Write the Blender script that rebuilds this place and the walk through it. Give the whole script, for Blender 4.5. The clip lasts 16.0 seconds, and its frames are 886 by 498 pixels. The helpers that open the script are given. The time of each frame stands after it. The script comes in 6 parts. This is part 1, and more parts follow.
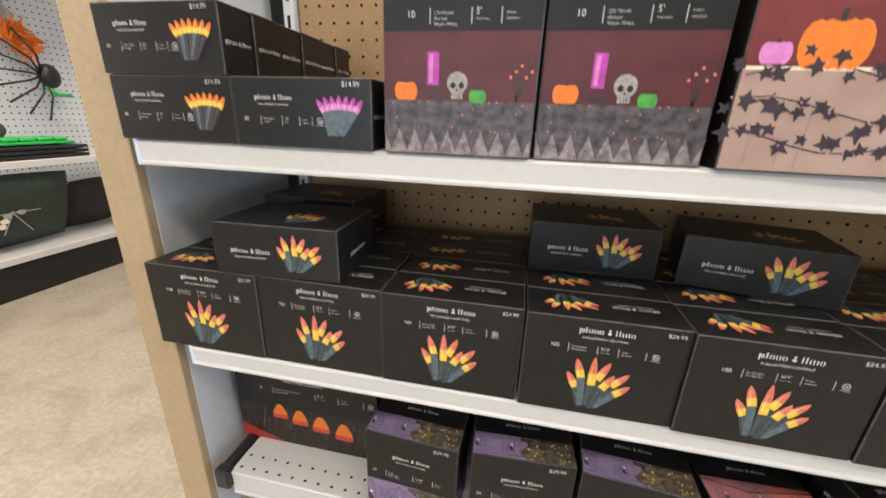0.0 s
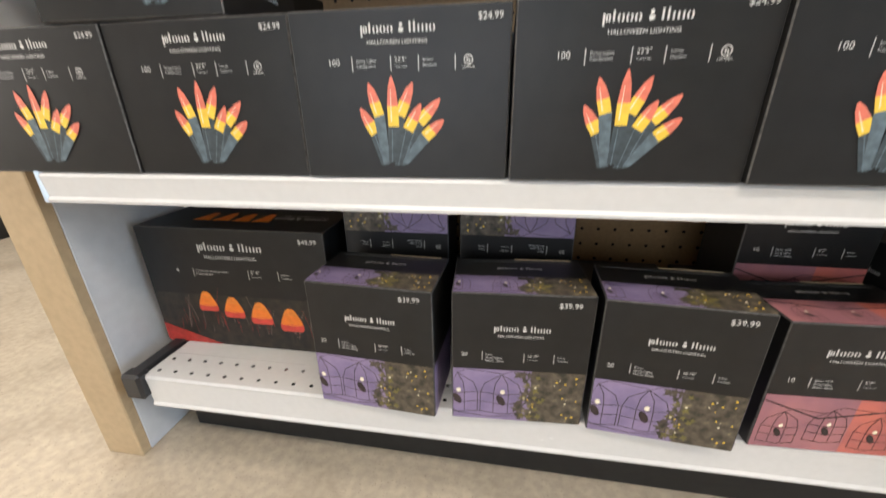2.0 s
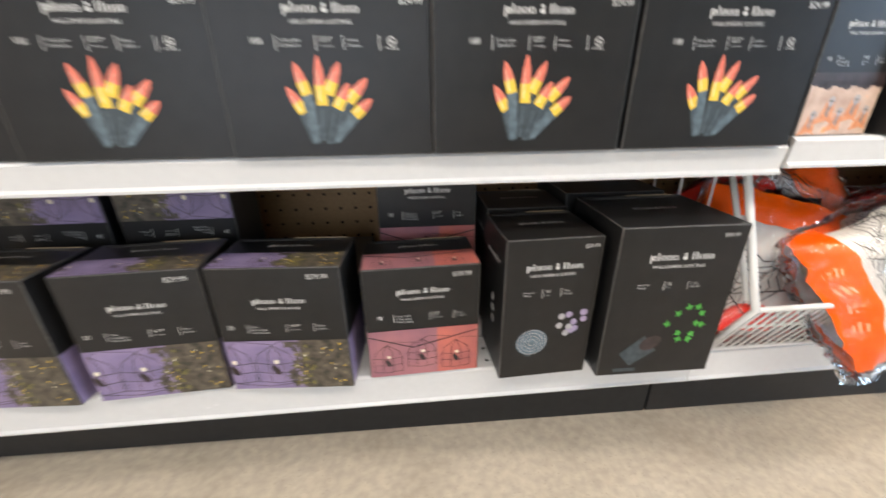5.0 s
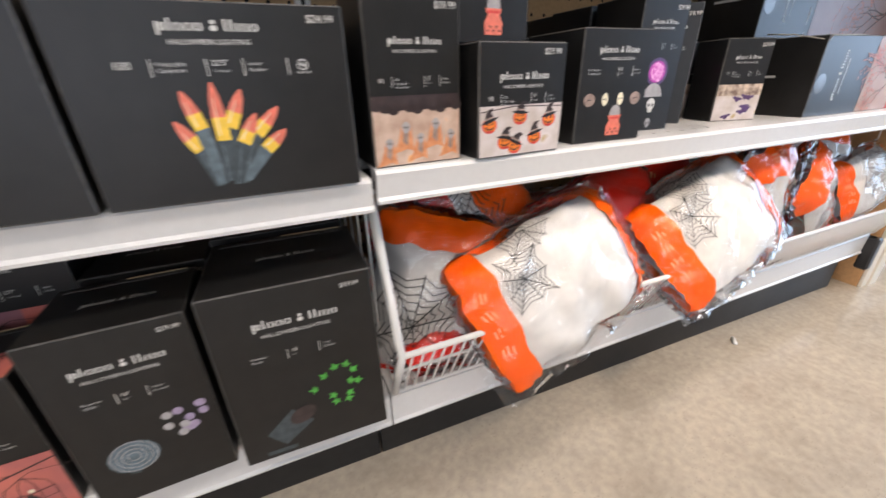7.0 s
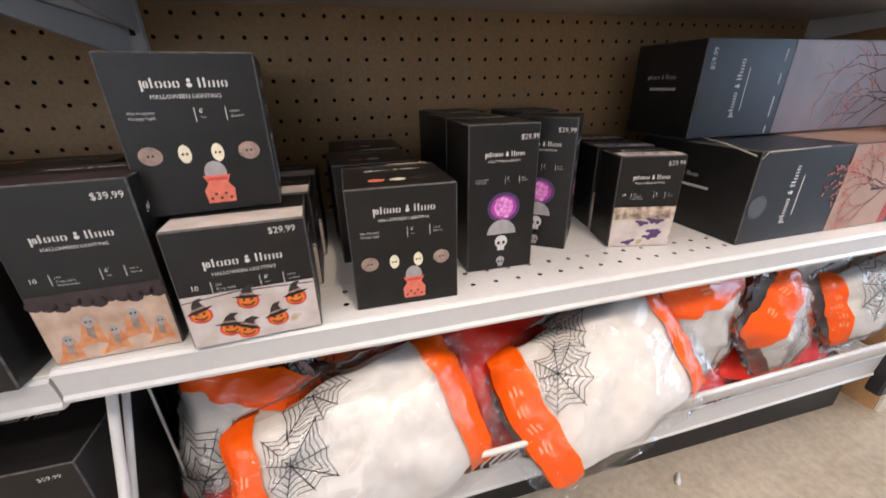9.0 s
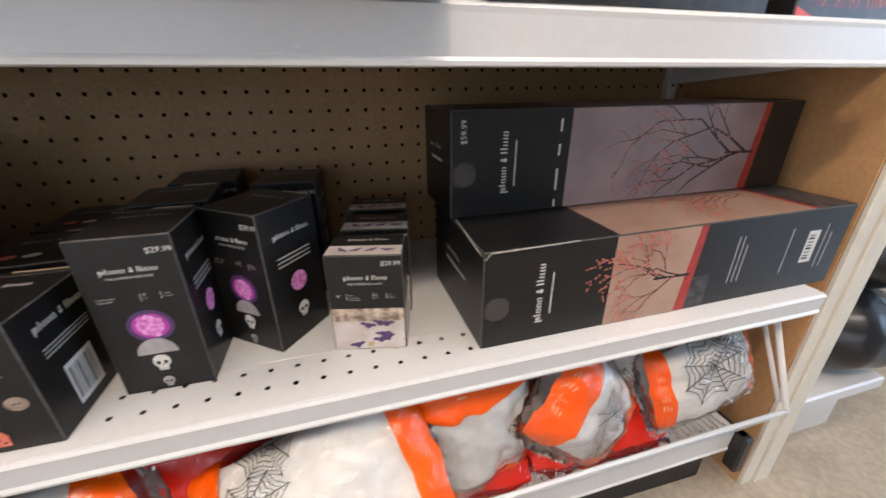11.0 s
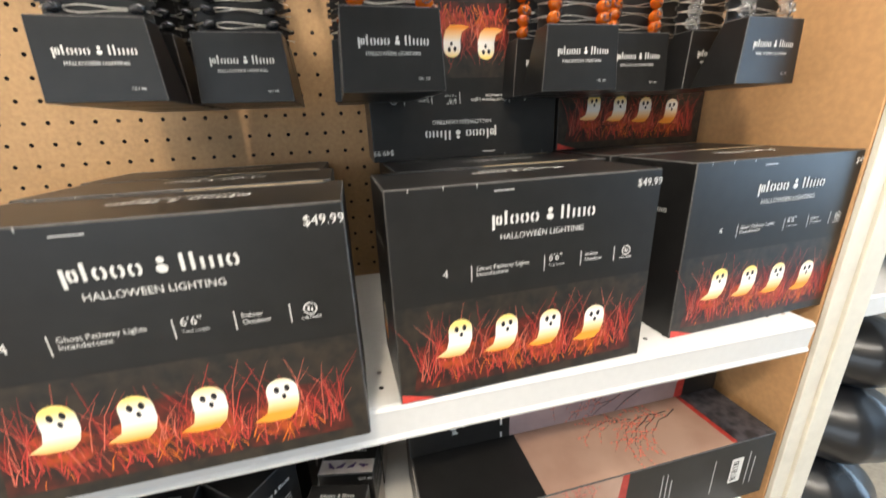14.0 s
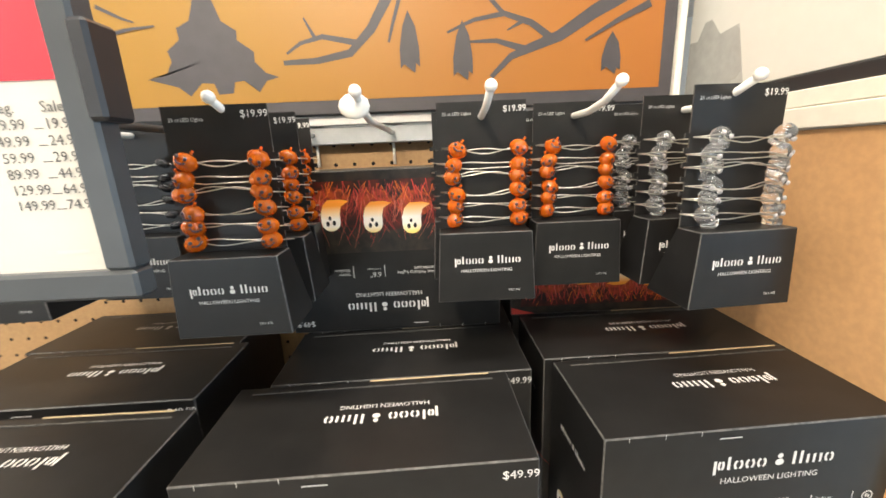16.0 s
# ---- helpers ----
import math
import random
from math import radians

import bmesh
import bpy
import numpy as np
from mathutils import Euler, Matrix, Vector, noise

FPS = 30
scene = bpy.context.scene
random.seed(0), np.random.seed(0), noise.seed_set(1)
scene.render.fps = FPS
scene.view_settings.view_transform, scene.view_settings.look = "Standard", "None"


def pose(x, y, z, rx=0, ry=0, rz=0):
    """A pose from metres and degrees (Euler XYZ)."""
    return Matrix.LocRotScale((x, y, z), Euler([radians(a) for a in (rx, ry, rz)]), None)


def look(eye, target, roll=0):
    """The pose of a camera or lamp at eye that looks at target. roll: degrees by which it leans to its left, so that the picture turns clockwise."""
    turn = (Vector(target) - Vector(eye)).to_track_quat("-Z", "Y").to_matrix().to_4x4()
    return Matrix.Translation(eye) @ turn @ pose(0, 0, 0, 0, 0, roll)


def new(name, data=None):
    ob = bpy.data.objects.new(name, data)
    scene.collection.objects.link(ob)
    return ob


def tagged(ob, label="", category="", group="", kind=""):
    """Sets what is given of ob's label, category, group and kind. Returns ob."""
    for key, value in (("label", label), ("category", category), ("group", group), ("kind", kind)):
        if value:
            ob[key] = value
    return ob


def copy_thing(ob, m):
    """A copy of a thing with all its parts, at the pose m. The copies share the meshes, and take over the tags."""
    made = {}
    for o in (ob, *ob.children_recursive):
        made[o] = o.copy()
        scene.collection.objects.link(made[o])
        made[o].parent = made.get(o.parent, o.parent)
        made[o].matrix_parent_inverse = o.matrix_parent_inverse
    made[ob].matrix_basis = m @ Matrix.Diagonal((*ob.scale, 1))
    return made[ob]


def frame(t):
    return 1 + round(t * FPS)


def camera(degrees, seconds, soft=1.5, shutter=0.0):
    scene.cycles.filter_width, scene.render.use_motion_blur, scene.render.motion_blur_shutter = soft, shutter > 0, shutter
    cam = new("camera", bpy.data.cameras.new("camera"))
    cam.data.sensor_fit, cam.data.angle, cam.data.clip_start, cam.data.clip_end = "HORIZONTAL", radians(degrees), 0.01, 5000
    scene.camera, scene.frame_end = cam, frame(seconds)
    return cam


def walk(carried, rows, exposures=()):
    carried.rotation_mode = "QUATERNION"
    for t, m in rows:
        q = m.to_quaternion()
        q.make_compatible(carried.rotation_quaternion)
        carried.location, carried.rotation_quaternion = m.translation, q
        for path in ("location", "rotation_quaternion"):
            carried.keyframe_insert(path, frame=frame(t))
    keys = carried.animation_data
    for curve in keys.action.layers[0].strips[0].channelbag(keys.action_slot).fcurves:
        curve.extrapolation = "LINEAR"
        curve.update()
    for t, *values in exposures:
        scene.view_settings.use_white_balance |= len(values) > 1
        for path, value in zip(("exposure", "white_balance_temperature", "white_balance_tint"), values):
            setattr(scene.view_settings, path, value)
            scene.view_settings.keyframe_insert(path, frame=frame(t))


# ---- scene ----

K = 1.82  # metres per plan unit; the plan below is in plan units

# ---------------------------------------------------------------- camera
PATH = [
    (0, (0.463, -0.406, 0.798), (0.1, 1.449, 0.144), 2.0),
    (0.5, (0.492, -0.392, 0.745), (0.139, 1.461, 0.08), 1.1),
    (1, (0.503, -0.371, 0.709), (0.165, 1.478, 0.026), -0.0),
    (1.5, (0.49, -0.348, 0.609), (0.162, 1.502, -0.078), -0.8),
    (2, (0.4825, -0.3255, 0.5230), (0.1829, 1.5093, -0.2145), -0.92),
    (2.5, (0.4809, -0.3325, 0.4620), (0.1780, 1.4862, -0.3129), -0.38),
    (3, (0.4700, -0.3333, 0.4468), (0.1503, 1.4768, -0.3414), -0.25),
    (3.5, (0.4706, -0.3300, 0.4484), (0.1635, 1.4823, -0.3398), -0.48),
    (4, (0.5195, -0.3457, 0.4723), (0.2746, 1.4807, -0.3051), -0.78),
    (4.5, (0.6730, -0.4043, 0.5370), (0.5873, 1.4371, -0.2389), -0.83),
    (5, (0.8194, -0.3690, 0.5155), (0.9925, 1.4619, -0.2703), -0.50),
    (5.2, (0.8523, -0.3534, 0.4919), (1.1186, 1.4694, -0.2869), -0.59),
    (7.3, (1.2229, -0.3328, 0.5454), (1.9400, 1.3367, -0.2905), -1.61),
    (7.5, (1.2775, -0.3300, 0.5463), (1.9379, 1.3594, -0.2961), -2.27),
    (8, (1.3693, -0.3188, 0.5654), (1.9463, 1.3919, -0.2952), -2.84),
    (8.2, (1.3970, -0.3164, 0.5868), (1.9230, 1.4187, -0.2575), -3.28),
    (10.3, (1.6210, -0.2918, 0.7251), (2.1136, 1.4818, -0.0569), 0.23),
    (10.5, (1.6776, -0.2926, 0.7286), (2.1753, 1.4744, -0.0651), 0.12),
    (11, (1.8062, -0.2927, 0.7408), (2.3023, 1.4670, -0.0698), -0.51),
    (11.5, (1.8503, -0.2999, 0.7479), (2.3563, 1.4742, -0.0246), -1.05),
    (12, (1.8755, -0.3037, 0.7780), (2.3537, 1.4994, 0.0567), -1.79),
    (12.5, (1.8889, -0.3135, 0.8648), (2.3411, 1.5136, 0.1887), -2.01),
    (13, (1.885, -0.301, 0.955), (2.349, 1.522, 0.275), -2.5),
    (13.5, (1.887, -0.311, 0.996), (2.313, 1.534, 0.353), -2.3),
    (14, (1.9, -0.304, 1.051), (2.319, 1.548, 0.425), -2.4),
    (14.5, (1.95, -0.269, 1.135), (2.47, 1.565, 0.529), -1.9),
    (15, (2.01, -0.217, 1.197), (2.575, 1.618, 0.636), -1.6),
    (15.5, (2.076, -0.207, 1.224), (2.39, 1.699, 0.705), -2.1),
    (16, (2.125, -0.226, 1.226), (2.15, 1.715, 0.744), -2.5),
]
cam = camera(99.4, 16.0, soft=1.6, shutter=0.4)
walk(cam, [(t, look(Vector(e) * K, Vector(g) * K, r)) for t, e, g, r in PATH],
     ((0.0, -0.25, 6550, 13), (1.5, -0.10, 6550, 13), (3.0, -0.06, 6550, 13), (4.5, -0.03, 6450, 13), (5.2, 0.02, 6380, 14), (7.5, -0.50, 6400, 19), (8.0, -0.55, 6450, 20),
      (11.0, -0.76, 6350, 17), (12.5, -0.74, 6350, 14), (13.5, -0.52, 6350, 12), (14.0, -0.24, 6350, 10), (15.0, -0.07, 6400, 9), (16.0, -0.10, 6450, 9)))

# ---------------------------------------------------------------- light
world = bpy.data.worlds.new("world")
scene.world = world
world.use_nodes = True
wn = world.node_tree.nodes
sky = wn.new("ShaderNodeTexSky")
sky.sky_type, sky.sun_disc, sky.sun_elevation, sky.sun_rotation = "NISHITA", False, radians(40), radians(200)
world.node_tree.links.new(sky.outputs[0], wn["Background"].inputs[0])
wn["Background"].inputs[1].default_value = 0.12


def lamp(name, kind, place, aim, power, colour, size=1.0, size_y=0.0):
    data = bpy.data.lights.new(name, kind)
    data.energy, data.color = power, colour
    if kind == "AREA":
        data.size = size * K
        if size_y:
            data.shape, data.size_y = "RECTANGLE", size_y * K
    else:
        data.shadow_soft_size, data.spot_size, data.spot_blend = size * K, radians(70), 0.5
    ob = new(name, data)
    ob.matrix_world = look(Vector(place) * K, Vector(aim) * K)
    return ob


# daylight through the shop windows, a ceiling lamp, two added fills and a track spot
lamp("window_light", "AREA", (0.15, -4.0, 0.95), (1.0, 0.0, 0.25), 215, (0.76, 0.88, 1.0), 3.6, 1.7)
lamp("window_light_west", "AREA", (-4.8, -0.6, 1.2), (-1.0, 0.1, 0.1), 400, (1.0, 0.95, 0.86), 3.0, 1.9)
lamp("window_light_east", "AREA", (6.2, -1.2, 1.3), (2.4, 0.2, 0.7), 480, (0.52, 0.75, 1.0), 3.0, 1.9)
lamp("ceiling_light", "AREA", (1.15, -1.3, 2.5), (1.2, -0.1, 0.0), 215, (1.0, 0.92, 0.80), 3.2, 0.35)
# unseen fill, added to brighten the fixture and floor across the aisle
lamp("fill_light_aisle", "AREA", (-0.9, 0.6, 2.5), (-1.1, 0.7, 0.0), 180, (1.0, 0.92, 0.80), 1.6, 0.3)
# unseen overhead fill, added to lift the dark carton lids
lamp("fill_light_over", "AREA", (2.1, -0.30, 2.5), (2.1, -0.25, 0.0), 110, (1.0, 0.93, 0.83), 1.6, 0.3)
lamp("track_spot", "SPOT", (1.72, -0.95, 2.15), (2.1, 0.25, 1.05), 285, (1.0, 0.82, 0.60), 0.045)

# ---------------------------------------------------------------- materials


def mat(name, colour, rough=0.5, metal=0.0, grain=0.0, scale=40.0, second=None, bump=0.0, stain=0.0, coat=0.0, spec=0.5, vary=1.0):
    """A surface with fine grain and broader stains round a base colour."""
    m = bpy.data.materials.new(name)
    m.use_nodes = True
    nt = m.node_tree
    b = nt.nodes["Principled BSDF"]
    b.inputs["Roughness"].default_value = rough
    b.inputs["Metallic"].default_value = metal
    b.inputs["Coat Weight"].default_value = coat
    b.inputs["Specular IOR Level"].default_value = spec
    c = (*colour, 1.0)
    b.inputs["Base Color"].default_value = c
    if grain or second or bump or stain:
        co = nt.nodes.new("ShaderNodeTexCoord")
        fine = nt.nodes.new("ShaderNodeTexNoise")
        fine.inputs["Scale"].default_value, fine.inputs["Detail"].default_value = scale, 6.0
        broad = nt.nodes.new("ShaderNodeTexNoise")
        broad.inputs["Scale"].default_value, broad.inputs["Detail"].default_value = scale * 0.09, 4.0
        for n in (fine, broad):
            nt.links.new(co.outputs["Object"], n.inputs["Vector"])
        one = nt.nodes.new("ShaderNodeMix")
        one.data_type = "RGBA"
        one.inputs[6].default_value = c
        one.inputs[7].default_value = (*(second or [v * (1 - grain) for v in colour]), 1.0)
        ramp = nt.nodes.new("ShaderNodeMapRange")
        ramp.inputs[1].default_value, ramp.inputs[2].default_value = 0.35, 0.65
        nt.links.new(fine.outputs["Fac"], ramp.inputs[0])
        nt.links.new(ramp.outputs[0], one.inputs[0])
        two = nt.nodes.new("ShaderNodeMix")
        two.data_type, two.blend_type = "RGBA", "MULTIPLY"
        ramp2 = nt.nodes.new("ShaderNodeMapRange")
        ramp2.inputs[1].default_value, ramp2.inputs[2].default_value, ramp2.inputs[4].default_value = 0.45, 0.7, stain
        nt.links.new(broad.outputs["Fac"], ramp2.inputs[0])
        nt.links.new(ramp2.outputs[0], two.inputs[0])
        nt.links.new(one.outputs[2], two.inputs[6])
        two.inputs[7].default_value = (0.45, 0.42, 0.40, 1)
        nt.links.new(two.outputs[2], b.inputs["Base Color"])
        rr = nt.nodes.new("ShaderNodeMapRange")
        rr.inputs[3].default_value, rr.inputs[4].default_value = max(rough - 0.08 * vary, 0.02), min(rough + 0.1 * vary, 1)
        nt.links.new(broad.outputs["Fac"], rr.inputs[0])
        nt.links.new(rr.outputs[0], b.inputs["Roughness"])
        if bump:
            bp = nt.nodes.new("ShaderNodeBump")
            bp.inputs["Strength"].default_value, bp.inputs["Distance"].default_value = bump, 0.002
            nt.links.new(fine.outputs["Fac"], bp.inputs["Height"])
            nt.links.new(bp.outputs[0], b.inputs["Normal"])
    return m


M_SHELF = mat("shelf_white_paint", (0.68, 0.675, 0.66), 0.26, stain=0.012, scale=60, grain=0.03, vary=0.25)
# white cap; the bluish reflection on it is put into the base colour
M_LIPCAP = mat("shelf_cap_blue_sheen", (0.62, 0.74, 0.86), 0.4)
M_PANEL = mat("grey_white_paint", (0.66, 0.67, 0.68), 0.45, grain=0.06, scale=30, bump=0.15, stain=0.15)
M_EDGE = mat("tan_panel_edge", (0.50, 0.37, 0.22), 0.5, grain=0.1, scale=50, stain=0.1)
M_CREAM = mat("cream_painted_wood", (0.74, 0.70, 0.60), 0.45, grain=0.06, scale=40, stain=0.2, bump=0.1)
M_MDF = mat("tan_board", (0.58, 0.33, 0.15), 0.5, grain=0.12, scale=70, stain=0.1, bump=0.1)
M_PEG = mat("brown_pegboard", (0.40, 0.245, 0.115), 0.55, grain=0.15, scale=90, stain=0.2, bump=0.1)
M_PEGWHITE = mat("white_pegboard", (0.72, 0.75, 0.78), 0.5, grain=0.04, scale=50)
# flat black standing in for the shade inside holes and slots
M_HOLESHADE = mat("hole_shade_black", (0.01, 0.01, 0.01), 0.9)
M_KICK = mat("black_kick", (0.012, 0.012, 0.012), 0.5, grain=0.3, scale=40, stain=0.1)
M_CAP = mat("black_plastic", (0.02, 0.02, 0.022), 0.4)
M_CARD = mat("black_card", (0.0145, 0.014, 0.0137), 0.36, grain=0.25, scale=25, bump=0.03, spec=0.36, vary=0.6)
M_CARDEDGE = mat("worn_card_edge", (0.10, 0.095, 0.09), 0.6, grain=0.6, scale=120)
M_KRAFT = mat("bare_card", (0.55, 0.42, 0.25), 0.7, grain=0.1)
M_INK = mat("white_ink", (0.66, 0.65, 0.62), 0.5)
M_INKDIM = mat("grey_ink", (0.50, 0.50, 0.49), 0.5)
M_WALL = mat("far_wall_paint", (0.72, 0.70, 0.66), 0.7, grain=0.05, scale=10)
M_CEIL = mat("ceiling_paint", (0.78, 0.76, 0.73), 0.8, grain=0.05, scale=10)


def concrete():
    m = mat("polished_concrete", (0.51, 0.44, 0.345), 0.17, grain=0.0, scale=42, second=(0.42, 0.365, 0.29), bump=0.012, stain=0.34)
    nt = m.node_tree
    b = nt.nodes["Principled BSDF"]
    src = b.inputs["Base Color"].links[0].from_socket
    co = nt.nodes.new("ShaderNodeTexCoord")
    spk = nt.nodes.new("ShaderNodeTexVoronoi")
    spk.inputs["Scale"].default_value = 125
    nt.links.new(co.outputs["Object"], spk.inputs["Vector"])
    rg = nt.nodes.new("ShaderNodeMapRange")
    rg.inputs[1].default_value, rg.inputs[2].default_value, rg.inputs[3].default_value, rg.inputs[4].default_value = 0.07, 0.24, 0.92, 0.0
    nt.links.new(spk.outputs["Distance"], rg.inputs[0])
    mx = nt.nodes.new("ShaderNodeMix")
    mx.data_type = "RGBA"
    nt.links.new(rg.outputs[0], mx.inputs[0])
    nt.links.new(src, mx.inputs[6])
    hue = nt.nodes.new("ShaderNodeMix")
    hue.data_type = "RGBA"
    hue.inputs[6].default_value, hue.inputs[7].default_value = (0.16, 0.13, 0.10, 1), (0.50, 0.45, 0.38, 1)
    nt.links.new(spk.outputs["Color"], hue.inputs[0])
    nt.links.new(hue.outputs[2], mx.inputs[7])
    nt.links.new(mx.outputs[2], b.inputs["Base Color"])
    return m


M_FLOOR = concrete()

# ---------------------------------------------------------------- building helpers


def part(name, bm, mats, parent=None, label=""):
    """Links a bmesh in plan units as one mesh object under a thing or part."""
    bmesh.ops.scale(bm, vec=(K, K, K), verts=bm.verts)
    me = bpy.data.meshes.new(name)
    bm.to_mesh(me)
    bm.free()
    for m in mats if isinstance(mats, (list, tuple)) else [mats]:
        me.materials.append(m)
    ob = new(name, me)
    ob.parent = parent
    if label:
        tagged(ob, label)
    return ob


def at(x, y, z, rz=0.0, rx=0.0, ry=0.0):
    return pose(x * K, y * K, z * K, rx, ry, rz)


def thing(name, m, label, category, group=""):
    ob = new(name)
    ob.empty_display_size = 0.05
    ob.matrix_basis = m
    return tagged(ob, label, category, group)


def box(bm, x0, y0, z0, x1, y1, z1, bevel=0.0, mi=0, bevel_mi=None):
    vs = [bm.verts.new((x, y, z)) for z in (z0, z1) for y in (y0, y1) for x in (x0, x1)]
    fs = [bm.faces.new([vs[i] for i in q]) for q in ((0, 2, 3, 1), (4, 5, 7, 6), (0, 1, 5, 4), (2, 6, 7, 3), (0, 4, 6, 2), (1, 3, 7, 5))]
    for f in fs:
        f.material_index = mi
    if bevel:
        es = list({e for f in fs for e in f.edges})
        r = bmesh.ops.bevel(bm, geom=es, offset=bevel, segments=1, affect="EDGES")
        if bevel_mi is not None:
            for f in r["faces"]:
                f.material_index = bevel_mi
    return bm


def cube(x0, y0, z0, x1, y1, z1, bevel=0.0):
    return box(bmesh.new(), x0, y0, z0, x1, y1, z1, bevel)


def tube(bm, pts, r, n=6, mi=0, cap=True):
    """A round bar along points."""
    pts = [Vector(p) for p in pts]
    rings = []
    side = None
    for i, p in enumerate(pts):
        d = (pts[min(i + 1, len(pts) - 1)] - pts[max(i - 1, 0)]).normalized()
        if side is None:
            side = d.orthogonal().normalized()
        side = (side - d * side.dot(d)).normalized()
        up = d.cross(side)
        rings.append([bm.verts.new(p + r * (math.cos(a) * side + math.sin(a) * up)) for a in [2 * math.pi * k / n for k in range(n)]])
    for a, b in zip(rings, rings[1:]):
        for k in range(n):
            f = bm.faces.new((a[k], a[(k + 1) % n], b[(k + 1) % n], b[k]))
            f.material_index, f.smooth = mi, True
    if cap:
        for ring in (rings[0][::-1], rings[-1]):
            bm.faces.new(ring).material_index = mi
    return bm


def ball(bm, c, r, u=10, v=7, sq=(1, 1, 1), ribs=0, mi=0):
    """A rounded, optionally ribbed body."""
    grid = []
    for j in range(v + 1):
        th = math.pi * j / v
        row = []
        for i in range(u):
            ph = 2 * math.pi * i / u
            k = r * (1 - (0.10 * abs(math.sin(ribs * ph / 2)) ** 0.5 - 0.05 if ribs else 0))
            row.append(bm.verts.new((c[0] + k * sq[0] * math.sin(th) * math.cos(ph), c[1] + k * sq[1] * math.sin(th) * math.sin(ph), c[2] + r * sq[2] * math.cos(th))))
        grid.append(row)
    for j in range(v):
        for i in range(u):
            f = bm.faces.new((grid[j][i], grid[j + 1][i], grid[j + 1][(i + 1) % u], grid[j][(i + 1) % u]))
            f.material_index, f.smooth = mi, True
    return bm


def perforated(nx, nz, step_x, step_z, r, sides=8):
    """A sheet in (u, v) from 0 to nx * step_x and nz * step_z with one real hole a cell."""
    vs, fs = [], []
    for j in range(nz):
        for i in range(nx):
            cx, cz = (i + 0.5) * step_x, (j + 0.5) * step_z
            b = len(vs)
            for k in range(sides):
                a = 2 * math.pi * (k + 0.5) / sides
                c, s = math.cos(a), math.sin(a)
                q = max(abs(c), abs(s))
                vs.append((cx + c / q * step_x / 2, cz + s / q * step_z / 2))
                vs.append((cx + c * r, cz + s * r))
            corner = {}
            for k in range(sides):
                k2 = (k + 1) % sides
                o, n, o2, n2 = b + 2 * k, b + 2 * k + 1, b + 2 * k2, b + 2 * k2 + 1
                (ax, az), (bx, bz) = vs[o], vs[o2]
                if abs(ax - bx) > 1e-6 and abs(az - bz) > 1e-6:
                    vs.append((ax if abs(abs(ax - cx) - step_x / 2) < 1e-6 else bx, az if abs(abs(az - cz) - step_z / 2) < 1e-6 else bz))
                    fs.append((n, o, len(vs) - 1, o2, n2))
                else:
                    fs.append((n, o, o2, n2))
    return vs, fs


def sheet(name, data, face, material, parent=None):
    """Lays a perforated sheet on a face, given as origin, u and v directions."""
    o, du, dv = (Vector(v) for v in face)
    me = bpy.data.meshes.new(name)
    me.from_pydata([(o + du * u + dv * v) * K for u, v in data[0]], [], data[1])
    bm = bmesh.new()
    bm.from_mesh(me)
    bmesh.ops.remove_doubles(bm, verts=bm.verts, dist=1e-5)
    bm.to_mesh(me)
    bm.free()
    me.materials.append(material)
    ob = new(name, me)
    ob.parent = parent
    return ob


# ---------------------------------------------------------------- printing on boxes
GLYPHS = {}


def glyphs(s):
    """The outlines of a line of text in the built-in font, one unit high, starting at 0."""
    if s not in GLYPHS:
        cu = bpy.data.curves.new("lettering", "FONT")
        cu.body, cu.resolution_u = s, 2
        ob = bpy.data.objects.new("lettering", cu)
        me = bpy.data.meshes.new_from_object(ob)
        GLYPHS[s] = ([(v.co.x, v.co.y) for v in me.vertices], [tuple(p.vertices) for p in me.polygons])
        bpy.data.objects.remove(ob)
        bpy.data.meshes.remove(me)
        bpy.data.curves.remove(cu)
    return GLYPHS[s]


def front(w, h):
    return Vector((0, 0, 0)), Vector((1, 0, 0)), Vector((0, 0, 1)), Vector((0, -1, 0))


def top(w, d, h):
    return Vector((0, 0, h)), Vector((1, 0, 0)), Vector((0, 1, 0)), Vector((0, 0, 1))


def right(w, d, h):
    return Vector((w, 0, 0)), Vector((0, 1, 0)), Vector((0, 0, 1)), Vector((1, 0, 0))


def left(w, d, h):
    return Vector((0, d, 0)), Vector((0, -1, 0)), Vector((0, 0, 1)), Vector((-1, 0, 0))


